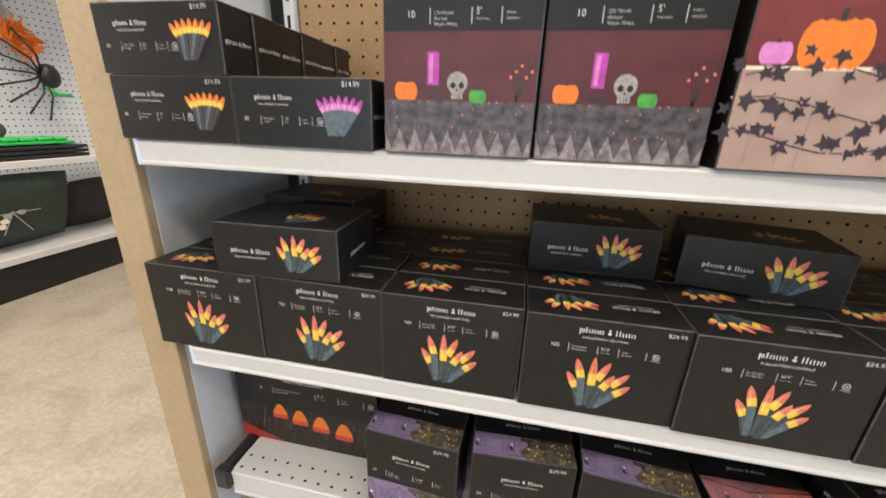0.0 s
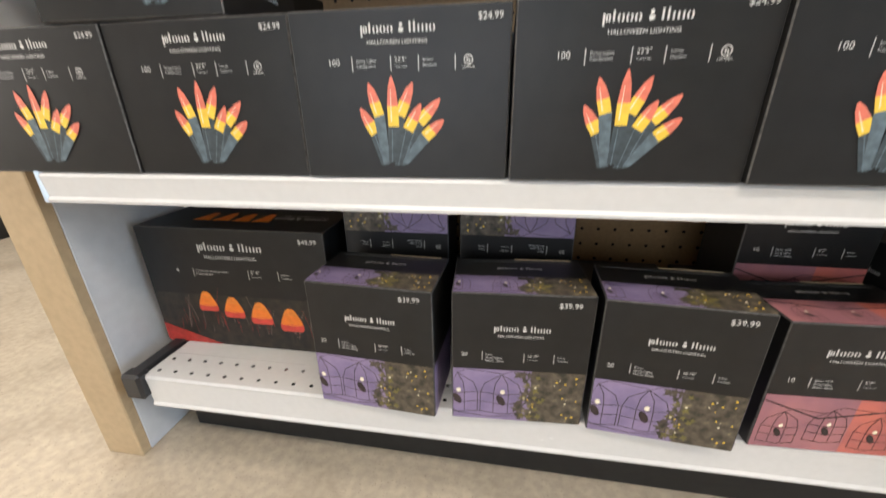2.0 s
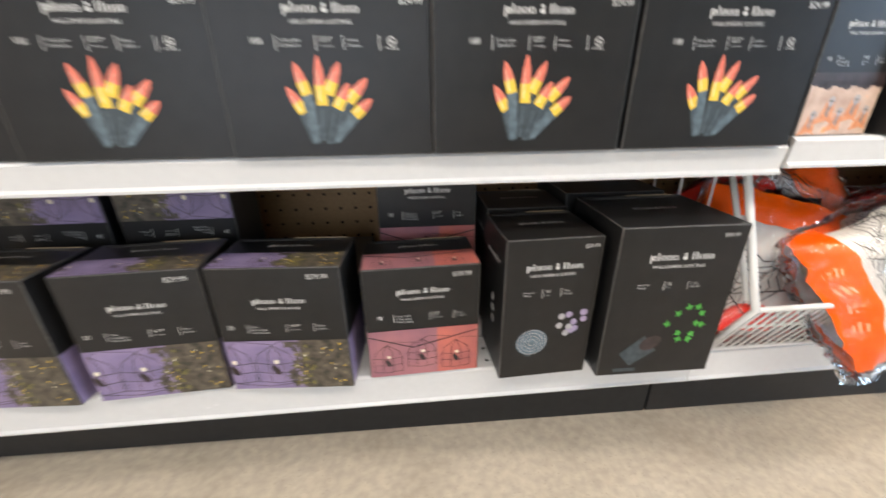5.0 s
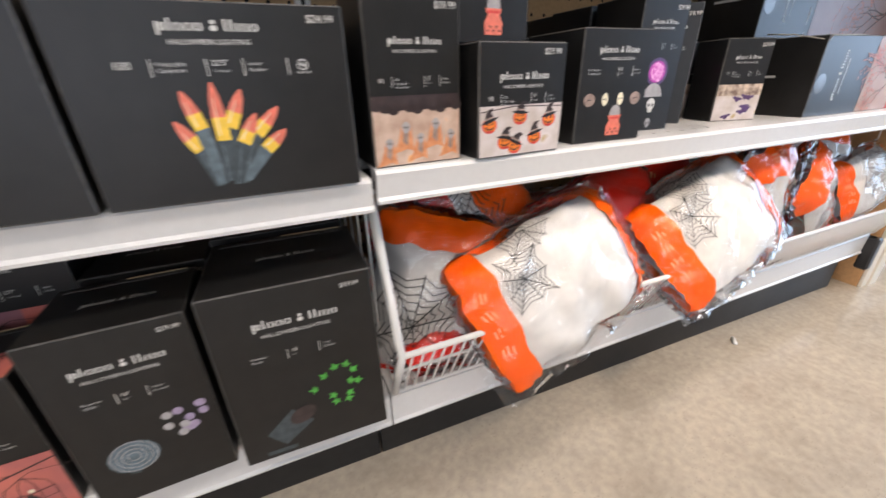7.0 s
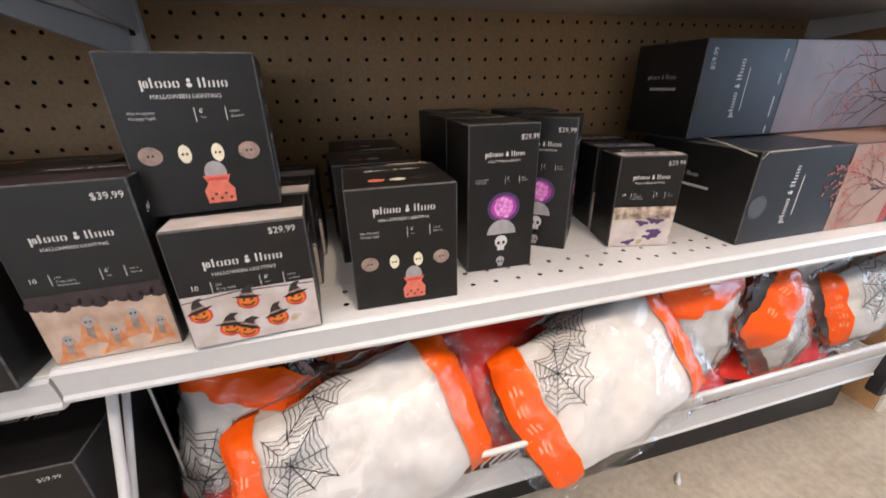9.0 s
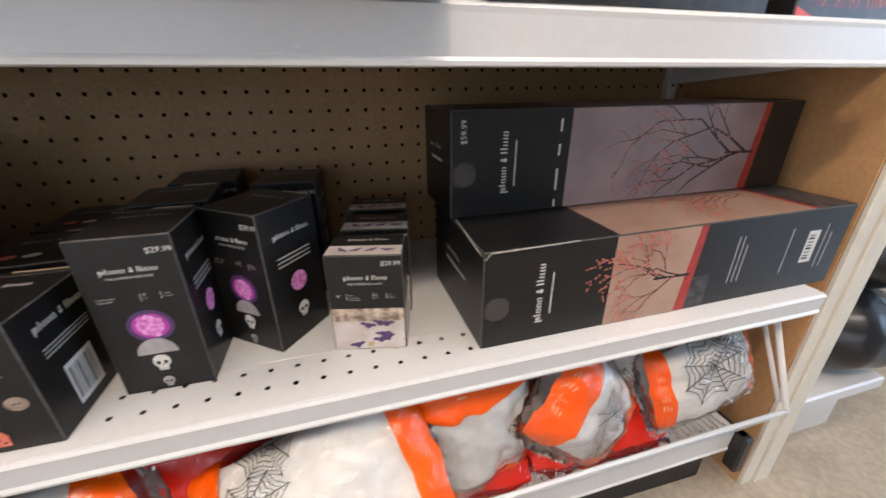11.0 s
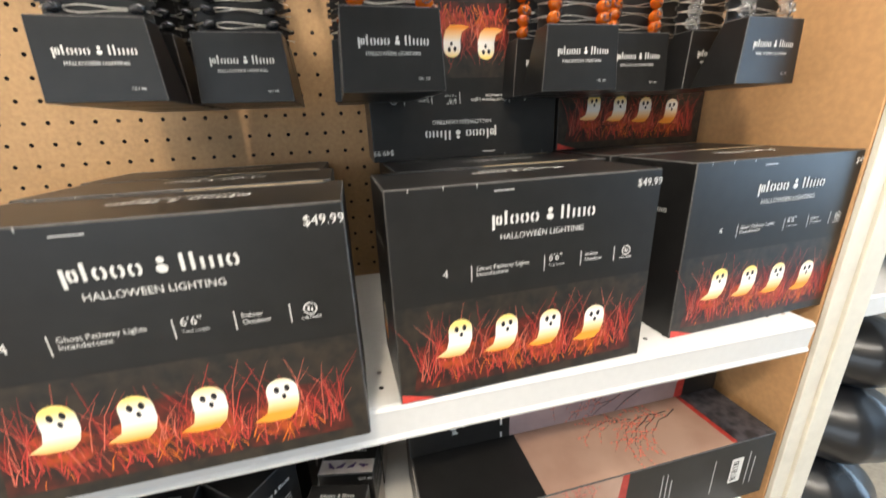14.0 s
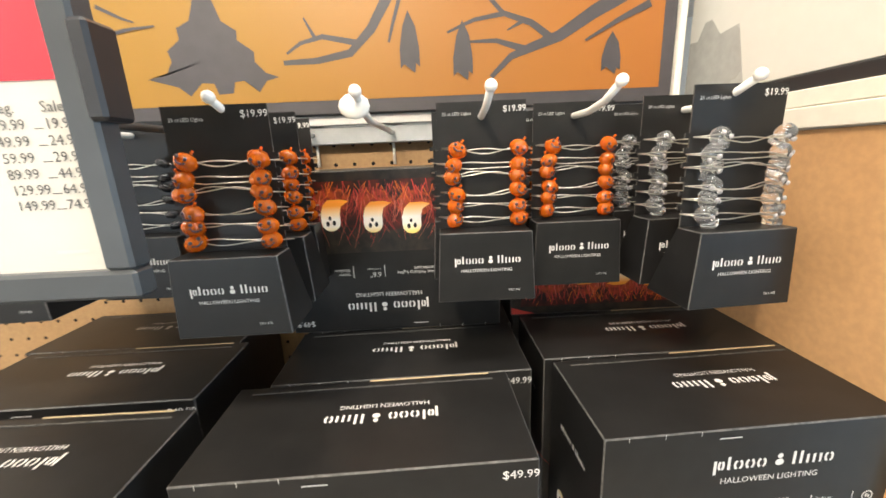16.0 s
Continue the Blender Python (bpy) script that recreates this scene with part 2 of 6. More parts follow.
class Art:
    """Flat printed shapes on one face, a hair proud of the board and of one another."""

    def __init__(self, clip=None):
        self.clip = clip
        self.v, self.f, self.mi, self.mats = [], [], [], []

    def add(self, pts, faces, m, layer):
        if m not in self.mats:
            self.mats.append(m)
        b = len(self.v)
        if self.clip:
            a, c, d, e = self.clip
            pts = [(min(max(u, a), c), min(max(v, d), e)) for u, v in pts]
        self.v += [(u, v, layer) for u, v in pts]
        self.f += [tuple(b + i for i in f) for f in faces]
        self.mi += [self.mats.index(m)] * len(faces)

    def poly(self, pts, m, layer=1):
        self.add(pts, [tuple(range(len(pts)))], m, layer)

    def rect(self, u0, v0, u1, v1, m, layer=1):
        self.poly([(u0, v0), (u1, v0), (u1, v1), (u0, v1)], m, layer)

    def disc(self, u, v, r, m, layer=1, ry=None, n=12, tilt=0.0):
        ry = ry or r
        ct, st = math.cos(tilt), math.sin(tilt)
        self.poly([(u + r * math.cos(a) * ct - ry * math.sin(a) * st, v + r * math.cos(a) * st + ry * math.sin(a) * ct) for a in [2 * math.pi * k / n for k in range(n)]], m, layer)

    def ring(self, u, v, r, w, m, layer=1, n=16):
        self.line([(u + r * math.cos(2 * math.pi * k / n), v + r * math.sin(2 * math.pi * k / n)) for k in range(n + 1)], w, m, layer)

    def line(self, pts, w, m, layer=1, end=None):
        """A stroke of width w that may taper to width end."""
        end = w if end is None else end
        n = len(pts)
        vs = []
        for i, p in enumerate(pts):
            a, b = pts[max(i - 1, 0)], pts[min(i + 1, n - 1)]
            dx, dy = b[0] - a[0], b[1] - a[1]
            s = math.hypot(dx, dy) or 1
            k = (w + (end - w) * i / max(n - 1, 1)) / 2
            vs += [(p[0] - dy / s * k, p[1] + dx / s * k), (p[0] + dy / s * k, p[1] - dx / s * k)]
        self.add(vs, [(2 * i, 2 * i + 1, 2 * i + 3, 2 * i + 2) for i in range(n - 1)], m, layer)

    def text(self, s, u, v, size, m, layer=1, mid=False):
        vs, fs = glyphs(s)
        shift = (max(p[0] for p in vs) + min(p[0] for p in vs)) / 2 * size if mid else 0
        self.add([(u + x * size - shift, v + y * size) for x, y in vs], fs, m, layer)

    def mark(self, u, v, width, m=None, layer=1):
        """The maker's mark as a row of plain bars and bowed strokes, centred on u, standing on v."""
        m = m or M_INK
        s = width / 10.9
        x = u - width / 2
        thick = 0.27 * s

        def bar(c, lo, hi, w=thick):
            self.rect(c - w / 2, v + lo * s, c + w / 2, v + hi * s, m, layer + 0.3)

        def pair(c, r=0.36, h=0.46, mid=0.46):
            for side in (-1, 1):
                self.line([(c + side * r * s * math.cos(t), v + (mid + h * math.sin(t)) * s) for t in (-1.15, -0.6, 0.0, 0.6, 1.15)], 0.23 * s, m, layer)

        for kind in "bIooo  :  IIno":
            if kind == "b":
                bar(x + 0.16 * s, -0.45, 1.0), pair(x + 0.72 * s, 0.22)
                x += 1.22 * s
            elif kind == "I":
                bar(x + 0.2 * s, 0, 1.35)
                x += 0.66 * s
            elif kind == "o":
                pair(x + 0.45 * s, 0.34)
                x += 1.08 * s
            elif kind == "n":
                for c in (0.18, 0.78, 1.38):
                    bar(x + c * s, 0, 0.92, 0.25 * s)
                x += 1.75 * s
            elif kind == ":":
                self.disc(x + 0.5 * s, v + 0.34 * s, 0.40 * s, m, layer, 0.34 * s), self.disc(x + 0.5 * s, v + 1.0 * s, 0.26 * s, m, layer)
                x += 1.1 * s
            else:
                x += 0.27 * s

    def facts(self, u0, u1, v, size, words, ul=False):
        """The row of facts under the mark: count, what it is, length, where, divided by thin bars."""
        for i, (share, lines) in enumerate(words):
            u = u0 + (u1 - u0) * share
            if i:
                self.rect(u - size * 0.75, v - size * 0.9, u - size * 0.62, v + size * 1.5, M_INK, 1)
            for k, (line, big) in enumerate(lines):
                self.text(line, u, v + (0.55 - 0.85 * k) * size * (1 if len(lines) > 1 else 0.2), size * big, M_INK if big > 0.8 else M_INKDIM, 1)
        if ul:
            u = u1 - size * 0.9
            self.rect(u - size * 2.3, v - size * 0.9, u - size * 2.17, v + size * 1.5, M_INK, 1)
            self.ring(u, v + size * 0.55, size * 0.72, size * 0.16, M_INK, 1)
            self.rect(u - size * 0.3, v + size * 0.3, u - size * 0.05, v + size * 0.85, M_INK, 1)
            self.rect(u + size * 0.08, v + size * 0.2, u + size * 0.3, v + size * 0.7, M_INK, 1)
            self.text("CERTIFIED", u, v - size * 0.75, size * 0.5, M_INK, 1, True)

    def make(self, name, face, parent, label=""):
        o, du, dv, dn = face
        me = bpy.data.meshes.new(name)
        me.from_pydata([(o + du * u + dv * v + dn * (0.00025 + 0.00022 * l)) * K for u, v, l in self.v], [], self.f)
        for m in self.mats:
            me.materials.append(m)
        me.polygons.foreach_set("material_index", self.mi)
        ob = new(name, me)
        ob.parent = parent
        return tagged(ob, label) if label else ob


def carton_body(w, d, h, parent, flap=True):
    bm = box(bmesh.new(), 0, 0, 0, w, d, h, 0.0011, 0, 1)
    if flap:  # tuck flap of the lid along the back edge
        box(bm, w * 0.06, d * 0.9, h, w * 0.94, d * 0.915, h + 0.0006, 0, 1)
        box(bm, w * 0.48, d * 0.982, h - 0.001, w * 0.93, d * 0.994, h + 0.0007, 0, 2)
    return part("body", bm, [M_CARD, M_CARDEDGE, M_KRAFT], parent)



# ---------------------------------------------------------------- picture colours on the packaging


def picture(name, a, b, scale=30.0, c=None, rough=0.42):
    """A blurred printed photograph ground: two or three inks in soft patches."""
    m = bpy.data.materials.new(name)
    m.use_nodes = True
    nt = m.node_tree
    s = nt.nodes["Principled BSDF"]
    s.inputs["Roughness"].default_value = rough
    co = nt.nodes.new("ShaderNodeTexCoord")
    n = nt.nodes.new("ShaderNodeTexNoise")
    n.inputs["Scale"].default_value, n.inputs["Detail"].default_value = scale, 5.0
    nt.links.new(co.outputs["Object"], n.inputs["Vector"])
    r = nt.nodes.new("ShaderNodeValToRGB")
    r.color_ramp.elements[0].position, r.color_ramp.elements[1].position = 0.36, 0.64
    r.color_ramp.elements[0].color, r.color_ramp.elements[1].color = (*a, 1), (*b, 1)
    if c:
        e = r.color_ramp.elements.new(0.72)
        e.color = (*c, 1)
    nt.links.new(n.outputs["Fac"], r.inputs[0])
    nt.links.new(r.outputs[0], s.inputs["Base Color"])
    return m


I_RED = mat("ink_red", (0.72, 0.07, 0.05), 0.45, grain=0.25, scale=60)
I_SALMON = mat("ink_salmon", (0.80, 0.20, 0.13), 0.45, grain=0.2, scale=80)
I_YELLOW = mat("ink_yellow", (0.92, 0.60, 0.06), 0.45, grain=0.15, scale=80)
I_ORANGE = mat("ink_orange", (0.88, 0.22, 0.02), 0.45, grain=0.15, scale=60)
I_SOCKET = mat("ink_socket", (0.055, 0.075, 0.085), 0.45, grain=0.4, scale=90)
I_SOCKET2 = mat("ink_socket_light", (0.13, 0.18, 0.21), 0.45, grain=0.4, scale=90)
I_PURPLE = mat("ink_magenta", (0.55, 0.06, 0.45), 0.45, grain=0.3, scale=60)
I_PINK = mat("ink_pink", (0.75, 0.25, 0.62), 0.45, grain=0.2, scale=60)
I_WARM = mat("ink_glow", (0.95, 0.42, 0.05), 0.45, grain=0.3, scale=70)
I_CREAM = mat("ink_cream", (0.85, 0.78, 0.58), 0.45, grain=0.1, scale=60)
I_BLACK = mat("ink_black", (0.008, 0.007, 0.008), 0.45)
I_BROWN = mat("ink_brown", (0.045, 0.028, 0.028), 0.45, grain=0.4, scale=60)
I_GREEN = mat("ink_green", (0.08, 0.42, 0.06), 0.45, grain=0.4, scale=60)
I_VIOLET = mat("ink_violet", (0.10, 0.05, 0.16), 0.45, grain=0.3, scale=60)
I_GREY = mat("ink_grey", (0.42, 0.40, 0.40), 0.45, grain=0.2, scale=60)
I_BAND = mat("ink_crimson_band", (0.45, 0.04, 0.03), 0.45, grain=0.3, scale=60)
I_LAVENDER = mat("ink_lavender", (0.42, 0.34, 0.50), 0.45, grain=0.3, scale=60)
I_OLIVE = mat("ink_olive_leaf", (0.20, 0.17, 0.05), 0.45, grain=0.4, scale=60)
I_DUSTY = mat("ink_dusty_red", (0.60, 0.20, 0.15), 0.45, grain=0.3, scale=60)
I_IVY = mat("ink_dark_ivy", (0.050, 0.032, 0.042), 0.45, grain=0.4, scale=60)
I_BONE = mat("ink_bone", (0.42, 0.38, 0.36), 0.45, grain=0.35, scale=120)
I_PALE = mat("ink_pale_orange", (0.90, 0.42, 0.22), 0.4)
I_SEAL = mat("clear_seal", (0.055, 0.052, 0.05), 0.2)
M_TORN = mat("torn_card", (0.42, 0.39, 0.34), 0.7, grain=0.4, scale=120)
P_LILAC = picture("print_lilac_sky", (0.20, 0.155, 0.28), (0.28, 0.215, 0.36), 20)
P_LEAVES = picture("print_dark_leaves", (0.030, 0.027, 0.020), (0.13, 0.105, 0.075), 55, (0.30, 0.25, 0.13))
I_CAGE = mat("ink_cage_wire", (0.085, 0.06, 0.075), 0.45, grain=0.4, scale=60)
I_AMBER = mat("ink_amber", (0.90, 0.26, 0.03), 0.45, grain=0.2, scale=70)
I_TAN = mat("ink_tan", (0.42, 0.30, 0.25), 0.45, grain=0.4, scale=70)
P_APRICOT = picture("print_apricot_glow", (0.60, 0.22, 0.09), (0.72, 0.32, 0.15), 90)
P_ROSE = picture("print_rose_dusk", (0.30, 0.13, 0.16), (0.42, 0.17, 0.18), 12)
P_CORAL = picture("print_coral_dusk", (0.58, 0.16, 0.12), (0.44, 0.13, 0.12), 14)
P_GRASS = picture("print_dark_lawn", (0.008, 0.008, 0.007), (0.030, 0.022, 0.015), 40)
P_GRASSRED = picture("print_red_lawn", (0.015, 0.006, 0.005), (0.10, 0.012, 0.006), 30)
P_EMBER = picture("print_ember_glow", (0.07, 0.010, 0.004), (0.42, 0.065, 0.010), 55)
P_WINE = picture("print_wine_wall", (0.075, 0.012, 0.016), (0.105, 0.020, 0.024), 14)
P_LACE = picture("print_grey_lace", (0.035, 0.030, 0.034), (0.11, 0.095, 0.105), 60)
P_LACE2 = picture("print_pale_lace", (0.14, 0.11, 0.115), (0.34, 0.29, 0.29), 60)
P_MANTEL = picture("print_pink_mantel", (0.36, 0.24, 0.20), (0.44, 0.31, 0.26), 9)
P_WINE2 = picture("print_red_wall", (0.14, 0.022, 0.022), (0.20, 0.034, 0.034), 10)
P_PEACH = picture("print_peach_steps", (0.45, 0.30, 0.22), (0.66, 0.50, 0.40), 25, (0.85, 0.42, 0.14))
P_PARCH = picture("print_parchment", (0.52, 0.45, 0.40), (0.66, 0.60, 0.58), 22, (0.50, 0.38, 0.20))
P_TWIGS = picture("print_twigs", (0.20, 0.13, 0.10), (0.66, 0.54, 0.42), 60)
P_DUSK = picture("print_mauve_wall", (0.26, 0.19, 0.195), (0.34, 0.25, 0.25), 8)
P_SAND = picture("print_tan_wall", (0.35, 0.21, 0.155), (0.43, 0.28, 0.21), 7)
P_STONE = picture("print_dark_stones", (0.014, 0.014, 0.018), (0.07, 0.065, 0.075), 45)
P_GLOW = picture("print_pink_glow", (0.60, 0.10, 0.48), (0.88, 0.45, 0.78), 120)


def gradient(name, stops, axis=2, length=1.0):
    """Printed colour that runs along one side of the picture, over a length in plan units."""
    m = bpy.data.materials.new(name)
    m.use_nodes = True
    nt = m.node_tree
    s = nt.nodes["Principled BSDF"]
    s.inputs["Roughness"].default_value = 0.45
    co = nt.nodes.new("ShaderNodeTexCoord")
    sp = nt.nodes.new("ShaderNodeSeparateXYZ")
    nt.links.new(co.outputs["Object"], sp.inputs[0])
    mr = nt.nodes.new("ShaderNodeMapRange")
    mr.inputs[2].default_value = length * K
    nt.links.new(sp.outputs[axis], mr.inputs[0])
    r = nt.nodes.new("ShaderNodeValToRGB")
    while len(r.color_ramp.elements) < len(stops):
        r.color_ramp.elements.new(0.5)
    for e, (p, c) in zip(r.color_ramp.elements, stops):
        e.position, e.color = p, (*c, 1)
    nt.links.new(mr.outputs[0], r.inputs[0])
    nt.links.new(r.outputs[0], s.inputs["Base Color"])
    return m


I_GHOST = gradient("print_lit_ghost", [(0.20, (0.90, 0.33, 0.03)), (0.24, (0.95, 0.66, 0.34)), (0.28, (0.95, 0.90, 0.84)), (0.32, (0.95, 0.90, 0.80)), (0.37, (0.93, 0.70, 0.20))], 2, 0.209)
I_CORN = gradient("print_candy_corn", [(0.10, (0.80, 0.12, 0.02)), (0.22, (0.88, 0.20, 0.02)), (0.26, (0.90, 0.36, 0.03)), (0.32, (0.92, 0.62, 0.10))], 2, 0.2)

# ---------------------------------------------------------------- packaging artwork


BULBS = (((-0.49, 0.12), (-0.33, -0.09)), ((-0.37, 0.32), (-0.27, 0.06)), ((0.14, 0.32), (-0.02, 0.06)), ((0.45, 0.19), (0.21, 0.0)), ((0.49, 0.02), (0.27, -0.12)), ((-0.10, 0.37), (-0.10, -0.03)), ((0.23, 0.15), (0.07, -0.06)))
FLAMES = tuple(((0.98 * math.sin(a), 0.62 * math.cos(a) - 0.22), (0.66 * math.sin(a), 0.36 * math.cos(a) - 0.22)) for a in (-0.52, -0.34, -0.17, 0.0, 0.17, 0.34, 0.52))


def bulbs(a, u, v, s, tip=None, mid=None, sock=None, fan=BULBS, tall=1.33):
    """A fan of mini lamps: dark holders below, two-coloured glass above."""
    tip, mid, sock = tip or I_SALMON, mid or I_YELLOW, sock or I_SOCKET
    for k, (t, m) in enumerate(fan):
        t, m = (u + t[0] * s, v + t[1] * s * tall), (u + m[0] * s, v + m[1] * s * tall)
        dx, dy = t[0] - m[0], t[1] - m[1]
        ln = math.hypot(dx, dy)
        dx, dy = dx / ln, dy / ln
        p = lambda f, w: (m[0] + dx * ln * f - dy * w * s, m[1] + dy * ln * f + dx * w * s)
        foot = (u - 0.10 * s + (m[0] - u) * 0.42, v - 0.37 * s * tall + 0.02 * s * (k % 3))
        l = 1 + 0.35 * k
        a.poly([p(0, 0.070), (foot[0] - 0.045 * s, foot[1]), (foot[0] + 0.045 * s, foot[1]), p(0, -0.070)], I_SOCKET2 if k % 3 == 1 else sock, l)
        a.poly([p(0, 0.064), p(0, -0.064), p(0.42, -0.066), p(0.42, 0.066)], mid, l)
        a.poly([p(0.42, 0.066), p(0.42, -0.066), p(0.78, -0.046), p(1.02, -0.010), p(1.02, 0.010), p(0.78, 0.046)], tip, l)
        a.line([p(0.1, 0.025), p(0.75, 0.015)], 0.014 * s, I_CREAM, l + 0.15, 0.004 * s)
        a.line([(foot[0], foot[1]), p(-0.05, 0.02)], 0.012 * s, I_SOCKET2, l + 0.15)


def grass(a, u0, u1, v0, v1, n, seed, mats, lean=0.35, w=0.0011):
    rng = random.Random(seed)
    for k in range(n):
        u = rng.uniform(u0, u1)
        t = rng.random() ** 1.6
        h = (v1 - v0) * (0.25 + 0.75 * t)
        d = rng.uniform(-lean, lean) * h
        v = v0 + rng.uniform(0, 0.35) * (v1 - v0)
        a.line([(u, v), (u + d * 0.4, v + h * 0.6), (u + d, v + h)], w * rng.uniform(0.5, 1.0), rng.choice(mats), 1.2 + 0.01 * k, 0.0002)


def ghost(a, u, v, s, layer=3):
    """A lamp shaped as a small ghost with a swept tail."""
    pts = []
    for k in range(11):
        an = math.pi * k / 10
        pts.append((u + 0.30 * s * math.cos(an), v + 0.72 * s + 0.28 * s * math.sin(an)))
    pts += [(u - 0.30 * s, v + 0.45 * s), (u - 0.36 * s, v + 0.22 * s), (u - 0.62 * s, v + 0.06 * s), (u - 0.35 * s, v), (u + 0.05 * s, v + 0.01 * s), (u + 0.22 * s, v + 0.18 * s), (u + 0.30 * s, v + 0.45 * s)]
    a.poly(pts, I_GHOST, layer)
    for du, dv, r in ((-0.10, 0.74, 0.055), (0.10, 0.76, 0.055), (0.02, 0.58, 0.045)):
        a.disc(u + du * s, v + dv * s, r * s, I_BLACK, layer + 0.6, r * 1.5 * s, 10)


def cage(a, u, v, s, m, layer=2.5):
    """A wire bird cage with a dark bird and a lit lamp."""
    w = 0.017 * s
    for k in (-0.42, -0.15, 0.15, 0.42):
        a.line([(u + k * s, v), (u + k * s, v + 0.5 * s), (u + k * 0.8 * s, v + 0.75 * s), (u, v + 0.98 * s)], w, m, layer)
    for dv, k in ((0.02, 0.44), (0.28, 0.44), (0.52, 0.44)):
        a.line([(u - k * s, v + dv * s), (u, v + (dv - 0.06) * s), (u + k * s, v + dv * s)], w, m, layer + 0.2)
    a.disc(u, v + 0.32 * s, 0.075 * s, I_BROWN, layer + 0.4, 0.15 * s, 10, 0.5)
    a.disc(u + 0.03 * s, v + 0.54 * s, 0.05 * s, I_CREAM, layer + 0.4, 0.06 * s, 8)
    a.line([(u, v + 0.98 * s), (u + 0.2 * s, v + 1.08 * s), (u + 0.9 * s, v + 1.0 * s)], w * 0.8, m, layer)


def web(a, u, v, s, m, layer=2.5, arms=8, rings=5, seed=1, w=0.02):
    rng = random.Random(seed)
    angs = [2 * math.pi * (k + rng.uniform(-0.2, 0.2)) / arms for k in range(arms)]
    lens = [s * rng.uniform(0.75, 1.1) for _ in angs]
    for an, ln in zip(angs, lens):
        a.line([(u, v), (u + ln * math.cos(an), v + ln * math.sin(an))], w * s, m, layer)
    for r in range(1, rings + 1):
        t = r / (rings + 0.4)
        for k in range(arms):
            k2 = (k + 1) % arms
            p = (u + t * lens[k] * math.cos(angs[k]), v + t * lens[k] * math.sin(angs[k]))
            q = (u + t * lens[k2] * math.cos(angs[k2]), v + t * lens[k2] * math.sin(angs[k2]))
            c = ((p[0] + q[0]) / 2 * 0.86 + u * 0.14, (p[1] + q[1]) / 2 * 0.86 + v * 0.14)
            a.line([p, c, q], w * s * 0.8, m, layer + 0.1)


def branch(a, p, ang, ln, w, depth, m, rng, layer=2.0, dots=None):
    q = (p[0] + ln * math.cos(ang), p[1] + ln * math.sin(ang))
    mid = ((p[0] + q[0]) / 2 + rng.uniform(-0.08, 0.08) * ln, (p[1] + q[1]) / 2 + rng.uniform(-0.08, 0.08) * ln)
    a.line([p, mid, q], w, m, layer, w * 0.6)
    if dots:
        for _ in range(4):
            t = rng.random()
            a.disc(p[0] + (q[0] - p[0]) * t + rng.uniform(-1, 1) * w * 2, p[1] + (q[1] - p[1]) * t + rng.uniform(-1, 1) * w * 2, 0.0015, dots, layer + 1.2, n=6)
    if depth:
        for s in (-1, 1):
            branch(a, q if s > 0 else mid, ang + s * rng.uniform(0.25, 0.75), ln * rng.uniform(0.6, 0.85), w * 0.62, depth - 1, m, rng, layer + 0.05, dots)


def pumpkin(a, u, v, s, m=None, layer=2.5):
    m = m or I_ORANGE
    for k in (-0.5, 0.5, -0.25, 0.25, 0):
        a.disc(u + k * s, v, 0.36 * s, m, layer + 0.3 * (1 - abs(k)), 0.62 * s, 12)
    a.rect(u - 0.07 * s, v + 0.55 * s, u + 0.07 * s, v + 0.85 * s, I_BROWN, layer + 0.5)


def skull(a, u, v, s, m=None, layer=2.5):
    m = m or I_CREAM
    a.disc(u, v + 0.15 * s, 0.5 * s, m, layer, 0.5 * s, 14)
    a.rect(u - 0.27 * s, v - 0.55 * s, u + 0.27 * s, v - 0.1 * s, m, layer + 0.2)
    for k in (-0.2, 0.2):
        a.disc(u + k * s, v + 0.05 * s, 0.13 * s, I_BLACK, layer + 0.5, 0.15 * s, 10)
    a.poly([(u - 0.06 * s, v - 0.2 * s), (u + 0.06 * s, v - 0.2 * s), (u, v - 0.06 * s)], I_BLACK, layer + 0.5)
    for k in (-0.13, 0, 0.13):
        a.rect(u + k * s - 0.015 * s, v - 0.52 * s, u + k * s + 0.015 * s, v - 0.34 * s, I_BLACK, layer + 0.5)


def leaf(a, u, v, s, ang, m, layer=2.5):
    pts = []
    for k, r in enumerate((1.0, 0.42, 0.85, 0.38, 0.55, 0.25, 0.55, 0.38, 0.85, 0.42)):
        an = ang + 2 * math.pi * k / 10
        pts.append((u + r * s * math.cos(an), v + r * s * math.sin(an)))
    pts.insert(0, (u, v))
    a.add(pts, [(0, i, i % 10 + 1) for i in range(1, 11)], m, layer)


def bat(a, u, v, s, ang, m, layer=2.5):
    pts = [(0, 0.35), (0.12, 0.5), (0.2, 0.3), (0.55, 0.45), (1.0, 0.25), (0.75, 0.0), (0.5, 0.05), (0.3, -0.2), (0, -0.4)]
    c, n = math.cos(ang), math.sin(ang)
    full = pts + [(-x, y) for x, y in pts[::-1][1:-1]]
    vs = [(u, v)] + [(u + s * (x * c - y * n), v + s * (x * n + y * c)) for x, y in full]
    a.add(vs, [(0, i, i % len(full) + 1) for i in range(1, len(full) + 1)], m, layer)


